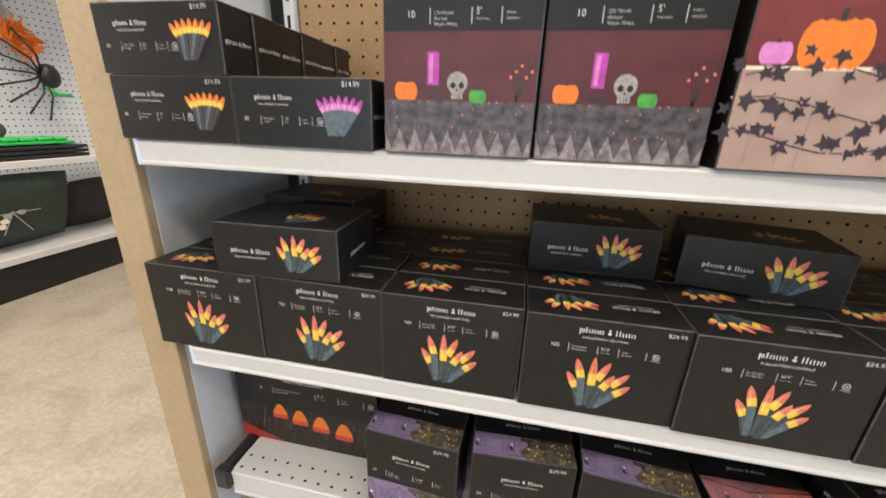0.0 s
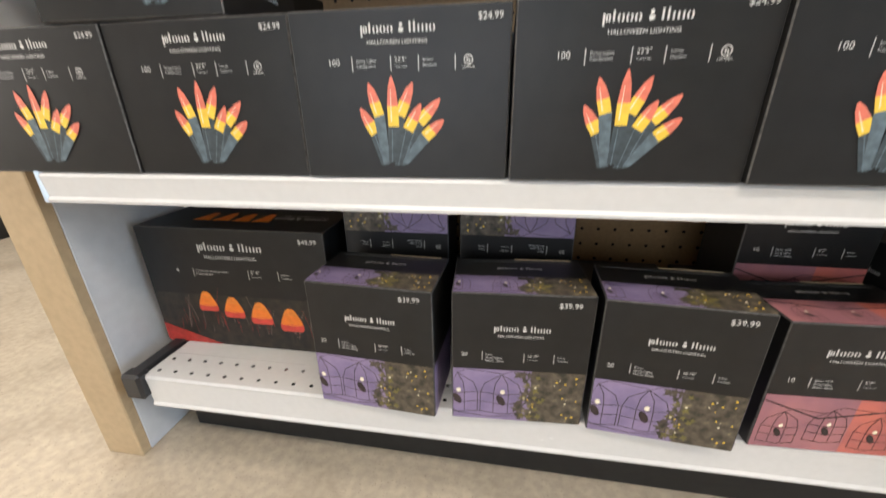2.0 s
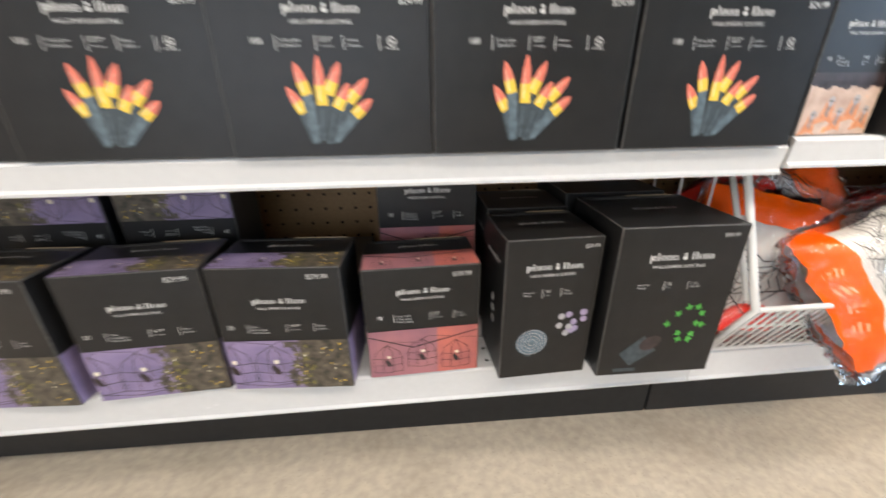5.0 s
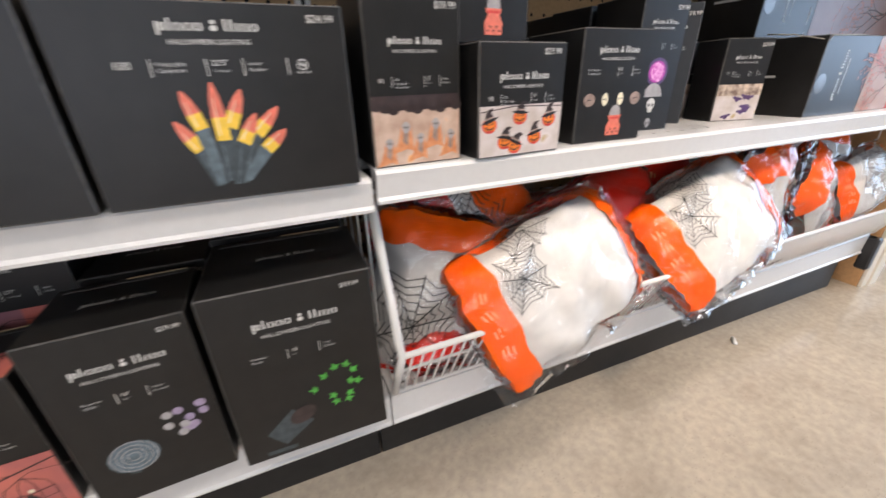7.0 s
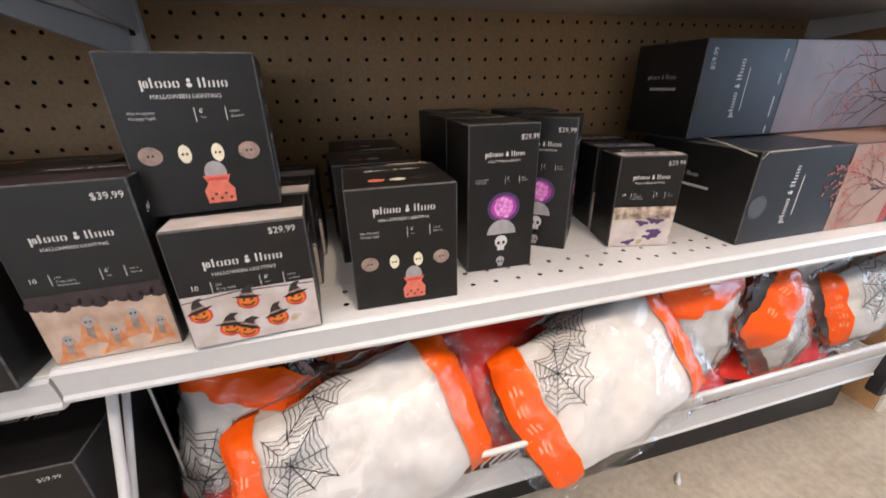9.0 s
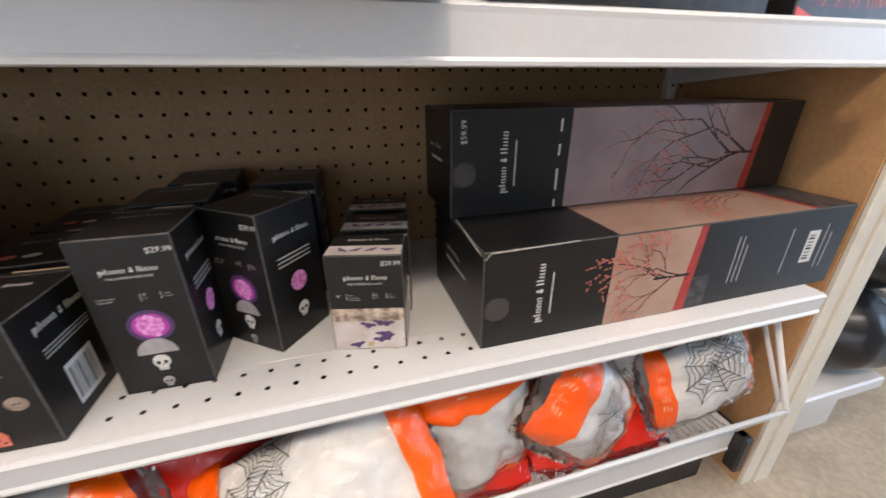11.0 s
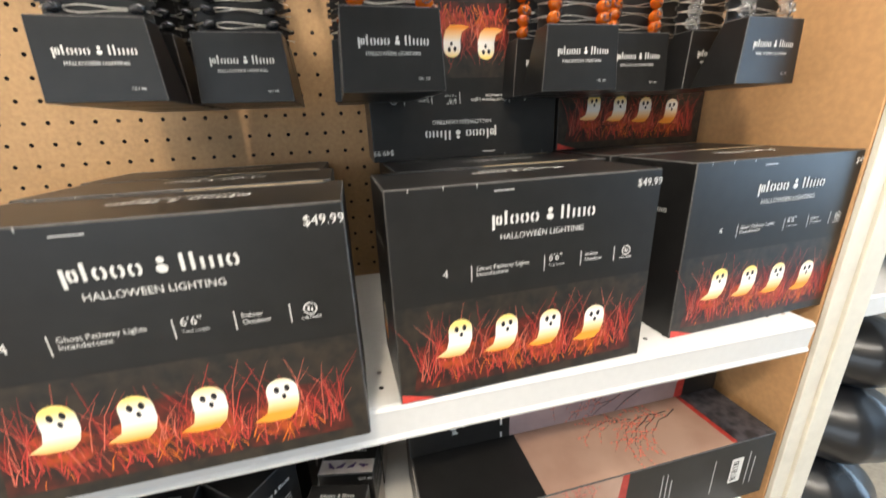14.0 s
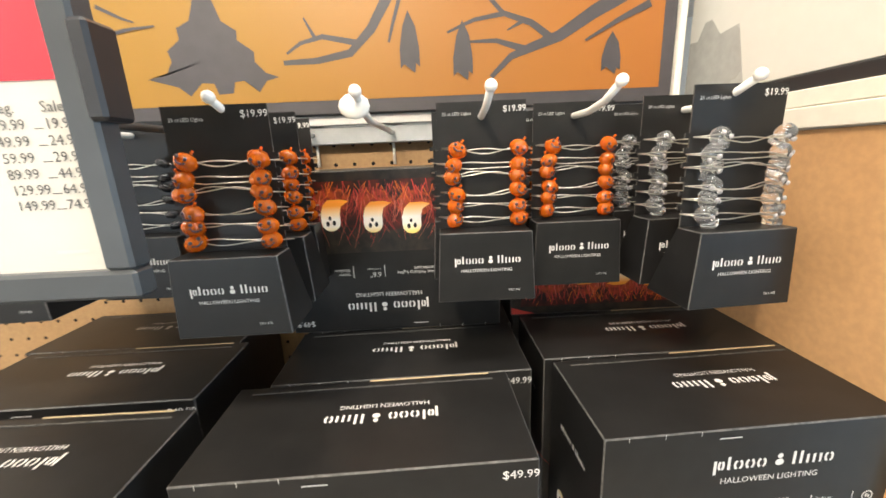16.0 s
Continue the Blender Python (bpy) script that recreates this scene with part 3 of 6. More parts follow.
def heading(th, w, h, v, mark_w, words, face=None, price=None, price_at=None, size=0.005, ul=False, facts_v=None, span=(0.12, 0.95), centre=0.5, sub=True):
    """Maker's mark, the line under it, facts and price on a front."""
    face = face or front(w, h)
    a = Art()
    a.mark(w * centre, v, mark_w)
    a.make("mark", face, th, "white maker's mark")
    a = Art()
    if sub:
        a.text("HALLOWEEN LIGHTING", w * centre, v - mark_w * 0.135, mark_w * 0.078, M_INK, 1, True)
    if words:
        a.facts(w * span[0], w * span[1], facts_v, size, words, ul)
    if a.v:
        a.make("lettering", face, th, "small white lettering")
    if price:
        a = Art()
        pu, pv, ps = price_at
        a.text(price, pu, pv, ps, M_INK)
        a.make("price", face, th, "white printed price")


def cap_marks(th, w, d, h, mark_w, flip=True, v=0.45, u=0.5):
    """The mark upside down on the lid, to be read from behind."""
    o, du, dv, dn = top(w, d, h)
    face = (Vector((w, d, h)), -du, -dv, dn) if flip else (o, du, dv, dn)
    a = Art()
    a.mark(w * u, d * v, mark_w)
    a.text("HALLOWEEN LIGHTING", w * u, d * v - mark_w * 0.135, mark_w * 0.078, M_INK, 1, True)
    a.make("lid_mark", face, th, "white maker's mark on the lid")


def candycorn_carton(m):
    w, d, h = 0.1785, 0.071, 0.131
    th = thing("string_light_carton", m, "black carton of candy-corn string lights, $24.99, on a shelf", "carton", "candy-corn string light cartons")
    carton_body(w, d, h, th, False)
    heading(th, w, h, 0.1135, 0.058, [(0, [("100", 1.5)]), (0.2, [("String Lights", 0.75), ("Candycorn", 0.8)]), (0.47, [("22'5\"", 1.1), ("Total Length", 0.45)]), (0.66, [("Indoor", 0.7), ("Outdoor", 0.7)])], price="$24.99", price_at=(w * 0.855, h * 0.915, 0.0070), size=0.0046, ul=True, facts_v=0.0905, span=(0.17, 0.84))
    a = Art()
    bulbs(a, w * 0.505, 0.0465, 0.072)
    a.make("picture", front(w, h), th, "printed red and yellow mini lamps")
    a = Art()
    bulbs(a, w * 0.30, d * 0.5, 0.064, tall=-0.85)
    a.make("lid_picture", top(w, d, h), th, "printed mini lamps on the lid")
    cap_marks(th, w, d, h, 0.05, True, 0.45, 0.28)
    return th


def candycorn_flat(m):
    """The same carton lying on its back with the lid to the aisle."""
    w, d, h = 0.176, 0.131, 0.071
    th = thing("string_light_carton", m, "black candy-corn light carton lying on the other cartons", "carton", "candy-corn string light cartons")
    carton_body(w, d, h, th, False)
    heading(th, w, h, 0.031, 0.054, None, centre=0.30)
    a = Art()
    bulbs(a, w * 0.70, 0.035, 0.062, tall=1.1)
    a.make("picture", front(w, h), th, "printed red and yellow mini lamps")
    a = Art()
    bulbs(a, w * 0.62, d * 0.35, 0.055)
    a.make("lid_picture", top(w, d, h), th, "printed mini lamps on the upper face")
    a = Art()
    a.mark(d * 0.5, h * 0.35, 0.05)
    a.make("side_mark", right(w, d, h), th, "white maker's mark on the end")
    return th


def slim_carton(m, tint):
    w, d, h = 0.166, 0.052, 0.0735
    names = {"orange": "black slim carton of orange flame string lights, price $14.99", "purple": "black slim carton of purple string lights, price $14.99"}
    th = thing("string_light_carton", m, names[tint], "carton", "slim string light cartons")
    carton_body(w, d, h, th, False)
    heading(th, w, h, 0.050, 0.044, [(0, [("50", 1.4)]), (0.25, [("String Lights", 0.7), (tint.title(), 0.75)]), (0.52, [("12'", 1.0), ("Total", 0.45)]), (0.74, [("Indoor", 0.6), ("Outdoor", 0.6)])], price="$14.99", price_at=(w * 0.80, h * 0.88, 0.0075), size=0.0042, ul=True, facts_v=0.027, span=(0.07, 0.66), centre=0.30)
    a = Art()
    if tint == "orange":
        bulbs(a, w * 0.78, 0.034, 0.054, I_ORANGE, I_YELLOW, I_BROWN, FLAMES, 1.0)
    else:
        bulbs(a, w * 0.78, 0.034, 0.054, I_PURPLE, I_PINK, I_SOCKET2, FLAMES, 1.0)
    a.make("picture", front(w, h), th, "printed lamps")
    a = Art()
    a.mark(0.026, h * 0.45, 0.04)
    a.make("side_mark", right(w, d, h), th)
    return th


def garland_carton(m):
    w, d, h = 0.155, 0.075, 0.185
    th = thing("garland_carton", m, "tall black carton of lace garland, wine-red picture", "carton", "mantel garland cartons")
    carton_body(w, d, h, th, False)
    heading(th, w, h, 0.165, 0.06, [(0, [("10", 1.5)]), (0.22, [("LED Mantel", 0.7), ("Garland", 0.7), ("Warm White", 0.75)]), (0.55, [("5'", 1.4), ("Total Length", 0.45)]), (0.78, [("Indoor", 0.6), ("Outdoor", 0.6)])], size=0.0056, facts_v=0.127, span=(0.16, 0.95))
    a = Art()
    a.rect(0.0012, 0.052, w - 0.0012, 0.116, P_WINE)
    a.rect(0.0012, 0.026, w - 0.0012, 0.0535, P_LACE, 1.4)
    a.rect(0.0012, 0.0012, w - 0.0012, 0.026, P_LACE2, 1.4)
    for k in range(9):
        u = 0.008 + k * (w - 0.016) / 8
        a.poly([(u - 0.009, 0.026), (u, 0.003), (u + 0.009, 0.026)], P_LACE, 1.8)
    rng = random.Random(5)
    for _ in range(16):
        a.disc(rng.uniform(0.01, w - 0.01), rng.uniform(0.02, 0.055), 0.0009, I_SALMON, 2.4, n=6)
    pumpkin(a, 0.024, 0.062, 0.014)
    a.rect(0.046, 0.068, 0.058, 0.098, I_PURPLE, 2.4)
    a.rect(0.048, 0.070, 0.052, 0.096, I_PINK, 2.8)
    a.rect(0.044, 0.056, 0.060, 0.060, I_BROWN, 2.6)
    a.rect(0.051, 0.056, 0.053, 0.068, I_BROWN, 2.2)
    skull(a, 0.077, 0.067, 0.021, I_BONE)
    pumpkin(a, 0.098, 0.058, 0.010, I_GREEN)
    for k in range(5):
        a.line([(0.136, 0.054), (0.131 + 0.004 * k, 0.08), (0.128 + 0.006 * k, 0.098)], 0.001, I_BROWN, 2.4)
        a.disc(0.129 + 0.005 * k, 0.076 + 0.005 * (k % 3), 0.0016, I_SALMON, 2.8, n=6)
    a.make("picture", front(w, h), th, "picture of a lace mantel, skull, candle and pumpkins")
    a = Art()
    a.mark(d * 0.5, h * 0.5, 0.055)
    a.make("side_mark", right(w, d, h), th)
    return th


def ivy_carton(m):
    w, d, h = 0.20, 0.075, 0.20
    th = thing("garland_carton", m, "tall black carton of dark ivy garland with a pink mantel picture", "carton", "ivy garland cartons")
    carton_body(w, d, h, th, False)
    heading(th, w, h, 0.175, 0.07, None)
    a = Art()
    a.rect(0.0012, 0.085, w - 0.0012, 0.155, P_WINE2)
    a.rect(0.0012, 0.0012, w - 0.0012, 0.0865, P_MANTEL, 1.3)
    a.line([(0.0012, 0.086), (w - 0.0012, 0.084)], 0.003, I_CREAM, 1.7)
    a.line([(0.02, 0.006), (0.02, 0.03), (0.045, 0.03), (0.045, 0.006)], 0.0012, P_DUSK, 1.8)
    a.line([(0.06, 0.0012), (0.062, 0.06)], 0.0012, P_DUSK, 1.8)
    pumpkin(a, 0.062, 0.103, 0.030)
    pumpkin(a, 0.022, 0.097, 0.014, I_PINK)
    for u in (0.125, 0.16):
        a.rect(u - 0.005, 0.088, u + 0.005, 0.128, I_PURPLE, 2.4)
    rng = random.Random(8)
    for r in range(3):
        p = [(0.004 + k * 0.024, 0.080 - r * 0.026 + 0.010 * math.sin(k * 0.8 + r)) for k in range(9)]
        a.line(p, 0.0012, I_BROWN, 2.2)
        for u, v in p:
            for _ in range(2):
                leaf(a, u + rng.uniform(-0.01, 0.01), v + rng.uniform(-0.010, 0.010), rng.uniform(0.007, 0.012), rng.uniform(0, 6.3), I_IVY, 2.5 + rng.random())
            a.disc(u + rng.uniform(-0.01, 0.01), v, 0.001, I_PINK, 4, n=6)
    a.make("picture", front(w, h), th, "picture of dark ivy on a pink mantelpiece")
    return th


def pathway_carton(m):
    w, d, h = 0.294, 0.12, 0.196
    th = thing("pathway_light_carton", m, "wide black carton of candy-corn pathway lights priced $49.99", "carton")
    carton_body(w, d, h, th)
    heading(th, w, h, 0.163, 0.098, [(0, [("4", 1.6), ]), (0.14, [("Candycorn Pathway Lights", 0.8), ("Incandescent", 0.85)]), (0.52, [("5' 6\"", 1.3), ("Total Length", 0.5)]), (0.72, [("Indoor", 0.75), ("Outdoor", 0.75)])], price="$49.99", price_at=(w * 0.87, h * 0.91, 0.010), size=0.0062, ul=True, facts_v=0.125, span=(0.18, 0.98))
    a = Art()
    a.rect(0.0012, 0.0012, w - 0.0012, 0.09, P_GRASS)
    a.poly([(0.0012, 0.0012), (0.10, 0.0012), (0.0012, 0.034)], I_BAND, 1.6)
    grass(a, 0.03, w - 0.01, 0.02, 0.085, 90, 4, [I_BAND, I_BROWN, I_BROWN, I_TAN], w=0.0007)
    for k, (u, v) in enumerate(((0.092, 0.062), (0.134, 0.053), (0.178, 0.045), (0.226, 0.036))):
        q = 0.034 + 0.002 * k
        side = [(0.40, 0.0), (0.47, 0.10), (0.46, 0.30), (0.40, 0.48), (0.32, 0.66), (0.22, 0.86), (0.10, 0.98)]

        def slab(lo, hi, m, l):
            c = [p for p in side if lo <= p[1] <= hi]
            a.poly([(u + x * q, v + y * q) for x, y in c] + [(u - x * q, v + y * q) for x, y in c[::-1]], m, l)
        slab(0, 1, I_ORANGE, 4)
        slab(0, 0.30, I_RED, 4.5)
        slab(0.66, 1, I_AMBER, 4.5)
        a.line([(u - 0.40 * q, v + 0.30 * q), (u, v + 0.25 * q), (u + 0.40 * q, v + 0.30 * q)], 0.0012, I_AMBER, 4.9)
        a.line([(u, v), (u, v - 0.02)], 0.0015, I_BLACK, 3)
    a.make("picture", front(w, h), th, "picture of four glowing candy-corn lamps in grass")
    a = Art()
    for k in range(4):
        u = w * (0.28 + 0.11 * k)
        a.poly([(u - 0.014, d * 0.3), (u + 0.014, d * 0.3), (u + 0.005, d * 0.62), (u - 0.005, d * 0.62)], I_ORANGE, 1.5)
    a.make("lid_picture", top(w, d, h), th)
    cap_marks(th, w, d, h, 0.08, True, 0.5, 0.2)
    return th


def raven_ground(a, w, v0, v1, n=2):
    a.rect(0.0012, v0, w * 0.60, v1, P_LILAC)
    a.rect(w * 0.60, v0, w - 0.0012, v1, P_LEAVES)
    rng = random.Random(11)
    for _ in range(44):
        u = w * (0.50 + 0.14 * rng.random())
        leaf(a, u, rng.uniform(v0 + 0.004, v1 - 0.004), rng.uniform(0.004, 0.008), rng.uniform(0, 6), P_LEAVES, 1.4 + rng.random() * 0.4)
    for k in range(12):
        leaf(a, w * rng.uniform(0.52, 0.70), rng.uniform(v0 + 0.006, v1 - 0.006), rng.uniform(0.004, 0.007), rng.uniform(0, 6), I_OLIVE, 1.9 + 0.03 * k)
    for k in range(20):
        a.disc(w * rng.uniform(0.55, 0.97), rng.uniform(v0 + 0.005, v1 - 0.005), rng.uniform(0.0006, 0.0015), I_YELLOW if k % 3 else I_CREAM, 2.5, n=6)
    s = (v1 - v0) * 0.78
    for u in (0.04, 0.38):
        cage(a, w * u, v0 + 0.15 * (v1 - v0), s, I_CAGE)
    a.line([(0.0012, v0 + 0.12 * (v1 - v0)), (w * 0.3, v0 + 0.05 * (v1 - v0)), (w * 0.62, v0 + 0.14 * (v1 - v0))], 0.0008, I_BROWN, 2.2)


def raven_carton(m):
    w, d, h = 0.150, 0.092, 0.171
    th = thing("string_light_carton", m, "black and lilac carton of raven cage string lights, $39.99", "carton", "raven string light cartons")
    carton_body(w, d, h, th)
    heading(th, w, h, 0.1255, 0.058, [(0, [("20", 1.5)]), (0.2, [("Raven", 0.75), ("String Lights", 0.75), ("Warm white", 0.8)]), (0.54, [("16'10\"", 1.0), ("Total Length", 0.45)]), (0.78, [("Indoor", 0.65), ("Outdoor", 0.65)])], price="$39.99", price_at=(w * 0.745, h * 0.915, 0.0088), size=0.0050, facts_v=0.0905, span=(0.07, 0.97))
    a = Art((0.001, 0.149, 0.001, 0.09))
    raven_ground(a, w, 0.0012, 0.074)
    a.make("picture", front(w, h), th, "picture of caged ravens and lit leaves")
    a = Art((0.001, 0.149, 0.001, 0.09))
    raven_ground(a, w, 0.0012, 0.042)
    a.make("lid_picture", top(w, d, h), th, "lilac picture running over the lid")
    a = Art()
    a.mark(w * 0.5, d * 0.66, 0.05)
    a.make("lid_mark", top(w, d, h), th)
    a = Art()
    a.rect(0.0012, 0.0012, d - 0.0012, 0.074, P_LILAC)
    a.make("side_picture", right(w, d, h), th)
    return th


def raven_flat(m):
    """A raven carton lying on its back, lid to the aisle."""
    w, d, h = 0.150, 0.171, 0.090
    th = thing("string_light_carton", m, "raven string light carton lying flat behind the others", "carton", "raven string light cartons")
    carton_body(w, d, h, th, False)
    a = Art()
    raven_ground(a, w, 0.0012, 0.066)
    a.make("picture", front(w, h), th, "picture of caged ravens and lit leaves")
    return th


def spider_carton(m):
    w, d, h = 0.143, 0.092, 0.158
    th = thing("string_light_carton", m, "black and coral carton of spider web string lights, $39.99", "carton", "spider string light cartons")
    carton_body(w, d, h, th)
    heading(th, w, h, 0.123, 0.062, [(0, [("10", 1.5)]), (0.2, [("Spider Web", 0.7), ("String Lights", 0.7), ("Warm white", 0.75)]), (0.56, [("5'7\"", 1.1), ("Total Length", 0.45)]), (0.80, [("Indoor", 0.6), ("Outdoor", 0.6)])], price="$39.99", price_at=(w * 0.76, h * 0.91, 0.0085), size=0.0050, facts_v=0.0885, span=(0.1, 0.97))
    for name, v0, v1, face in (("picture", 0.0012, 0.072, front(w, h)), ("lid_picture", 0.0012, 0.045, top(w, d, h))):
        a = Art()
        a.rect(0.0012, v0, w * 0.62, v1, P_ROSE)
        a.rect(w * 0.62, v0, w - 0.0012, v1, P_CORAL)
        a.line([(0.0012, v1 * 0.9), (w * 0.4, v1 * 0.62), (w - 0.0012, v1 * 0.9)], 0.0016, I_BROWN, 2.2)
        for k in range(3):
            cage(a, w * (0.17 + 0.31 * k), v1 * (0.12 + 0.08 * (k == 1)), v1 * 0.60, I_BROWN)
        a.make(name, face, th, "picture of lit wire spider lamps at dusk")
    a = Art()
    a.mark(w * 0.5, d * 0.68, 0.05)
    a.make("lid_mark", top(w, d, h), th)
    return th


def projector_carton(m, tint):
    w, d, h = (0.117, 0.10, 0.195) if tint == "white" else (0.153, 0.13, 0.208)
    th = thing("projector_light_carton", m, "tall black carton of a projector light with %s dots" % tint, "carton", "projector light cartons")
    carton_body(w, d, h, th)
    heading(th, w, h, h * 0.80, 0.066 if tint == "white" else 0.075, [(0, [("Projector", 0.75), (tint.title(), 0.8)]), (0.36, [("16'", 1.1), ("Total", 0.45)]), (0.66, [("Indoor", 0.65), ("Outdoor", 0.65)])], price="$59.99" if tint == "green" else "$39.99", price_at=(w * 0.80, h * 0.93, 0.0065), size=0.005, facts_v=h * 0.63, span=(0.2, 0.86))
    a = Art()
    rng = random.Random(2)
    if tint == "white":
        a.disc(w * 0.34, h * 0.28, 0.021, I_SOCKET2, 1.4, 0.019, 14, 0.3)
        for k in range(4):
            a.ring(w * 0.34, h * 0.28, 0.005 + 0.0045 * k, 0.0008, I_GREY, 1.8)
        a.line([(w * 0.3, h * 0.17), (w * 0.33, h * 0.24)], 0.008, I_SOCKET, 1.2)
        for _ in range(12):
            a.disc(w * 0.76 + rng.uniform(-0.016, 0.016), h * 0.40 + rng.uniform(-0.018, 0.018), 0.0046, (I_LAVENDER, I_GREY, I_LAVENDER)[_ % 3], 2 + rng.random(), n=8)
    else:
        a.line([(w * 0.22, h * 0.12), (w * 0.42, h * 0.24)], 0.026, I_SOCKET, 1.4, 0.030)
        a.disc(w * 0.42, h * 0.24, 0.015, I_BROWN, 1.8, 0.010, 12, 0.5)
        a.rect(w * 0.14, h * 0.03, w * 0.34, h * 0.055, I_SOCKET, 1.3)
        for k in range(11):
            an = k * 0.62
            leaf(a, w * 0.70 + 0.026 * math.cos(an) * (0.4 + 0.6 * (k % 3) / 2), h * 0.37 + 0.024 * math.sin(an), 0.0072, an, I_GREEN, 2 + 0.05 * k)
    a.make("picture", front(w, h), th, "picture of a spot lamp throwing %s lights" % tint)
    a = Art()
    a.mark(w * 0.5, d * 0.5, 0.055)
    a.make("lid_mark", top(w, d, h), th)
    a = Art()
    a.mark(d * 0.5, h * 0.8, 0.05)
    for k in range(3):
        a.disc(d * 0.5 + rng.uniform(-0.01, 0.01), h * (0.35 + 0.08 * k), 0.006, M_INK if tint == "white" else I_GREEN, 1.3, n=8)
    a.make("side_print", left(w, d, h), th)
    return th


def small_carton(m, kind):
    """The smaller picture cartons of the second bay."""
    spec = {
        "ghost": (0.088, 0.075, 0.142, "$39.99", "black and peach carton of ghost string lights, $39.99"),
        "witch": (0.102, 0.075, 0.103, "$29.99", "black and parchment carton of pumpkin witch string lights, $29.99"),
        "lantern": (0.100, 0.100, 0.118, "", "black carton of a mini projector with an orange lantern picture"),
        "skull": (0.078, 0.082, 0.161, "$29.99", "tall black carton of a projection bulb with skull picture, $29.99"),
        "bats": (0.080, 0.058, 0.116, "$29.99", "black and parchment carton of bat string lights, $29.99"),
    }[kind]
    w, d, h, price, label = spec
    th = thing("novelty_light_carton", m, label, "carton", kind + " light cartons")
    carton_body(w, d, h, th, kind in ("lantern", "skull"))
    words = [(0, [("10", 1.4)]), (0.2, [("LED", 0.65), ("String Lights", 0.65), ("Warm white", 0.7)]), (0.60, [("6'", 1.2), ("Total", 0.45)]), (0.80, [("Indoor", 0.6), ("Outdoor", 0.6)])]
    if kind in ("lantern", "skull"):
        words = [(0, [("Mini Projector" if kind == "lantern" else "Projection Bulb", 0.7), ("Orange Light" if kind == "lantern" else "Purple Light", 0.75)]), (0.52, [("6'" if kind == "lantern" else "2\"", 1.1), ("Total", 0.45)]), (0.76, [("Indoor", 0.6), ("Outdoor", 0.6)])]
    mv = {"ghost": 0.71, "witch": 0.69, "lantern": 0.80, "skull": 0.80, "bats": 0.76}[kind]
    fv = {"ghost": 0.50, "witch": 0.51, "lantern": 0.63, "skull": 0.64, "bats": 0.58}[kind]
    heading(th, w, h, h * mv, w * 0.54, words, price=price, price_at=(w * 0.72, h * 0.90, 0.0075), size=w * 0.042, facts_v=h * fv, span=(0.1, 0.97))
    a = Art()
    rng = random.Random(6)
    if kind == "ghost":
        a.rect(0.0012, 0.0012, w - 0.0012, h * 0.42, P_PEACH)
        a.rect(0.0012, h * 0.36, w - 0.0012, h * 0.43, I_BROWN, 1.4)
        for k in range(11):
            a.disc(w * (0.06 + 0.088 * k), h * (0.375 - 0.012 * (k % 3)), 0.006, I_BROWN, 1.5, 0.005, 8)
        for u, v, q in ((0.17, 0.13, 0.9), (0.36, 0.22, 1.0), (0.52, 0.15, 0.9), (0.70, 0.23, 1.0), (0.88, 0.16, 0.9)):
            u, v, q = w * u, h * v, 0.0095 * q
            a.poly([(u - 0.45 * q, v + 0.4 * q), (u - 0.9 * q, v - 1.1 * q), (u - 1.5 * q, v - 2.1 * q), (u + 0.1 * q, v - 1.7 * q), (u + 0.8 * q, v - 2.0 * q), (u + 0.6 * q, v - 0.6 * q), (u + 0.45 * q, v + 0.4 * q)], P_APRICOT, 2.0)
            a.poly([(u - 0.3 * q, v + 0.2 * q), (u - 0.4 * q, v - 1.0 * q), (u + 0.1 * q, v - 1.4 * q), (u + 0.3 * q, v + 0.2 * q)], I_TAN, 2.3)
            a.disc(u, v + 0.3 * q, 0.42 * q, I_GREY, 2.6, 0.55 * q, 10)
            for e in (-1, 1):
                a.disc(u + e * 0.15 * q, v + 0.32 * q, 0.10 * q, I_BROWN, 2.9, n=6)
    elif kind == "witch":
        a.rect(0.0012, 0.0012, w - 0.0012, h * 0.47, P_PARCH)
        for u, v in ((0.12, 0.30), (0.47, 0.36), (0.83, 0.32), (0.30, 0.14), (0.66, 0.16), (0.42, 0.09)):
            pu, pv = w * u, h * v
            a.disc(pu, pv, 0.0086, I_RED, 2.2, 0.0074, 14)
            pumpkin(a, pu, pv, 0.0078)
            for e in (-1, 1):
                a.poly([(pu + e * 0.0012, pv + 0.0004), (pu + e * 0.0042, pv + 0.0008), (pu + e * 0.0026, pv + 0.0034)], I_BROWN, 3.6)
            a.line([(pu - 0.0048, pv - 0.0014), (pu - 0.002, pv - 0.0034), (pu + 0.002, pv - 0.0034), (pu + 0.0048, pv - 0.0014)], 0.0014, I_BROWN, 3.6)
            t = 0.5 * math.sin(9 * u + 5 * v)
            ct, st = math.cos(t), math.sin(t)
            hat = lambda x, y: (pu + (x * ct - y * st) * 0.011, pv + 0.0045 + (x * st + y * ct) * 0.011)
            a.poly([hat(-1.0, -0.05), hat(-0.3, -0.16), (hat(0.4, -0.14)), hat(1.0, 0.05), hat(0.4, 0.14), hat(-0.4, 0.12)], I_BLACK, 3.9)
            a.poly([hat(-0.5, 0.08), hat(0.5, 0.10), hat(0.32, 0.62), hat(0.62, 0.92), hat(0.1, 0.95), hat(-0.28, 0.6)], I_BROWN, 4.2)
            a.line([hat(-0.48, 0.2), hat(0.48, 0.22)], 0.0016, I_TAN, 4.5)
        a.line([(0.002, h * 0.42), (w * 0.4, h * 0.46), (w - 0.002, h * 0.44)], 0.001, I_BROWN, 2)
    elif kind == "lantern":
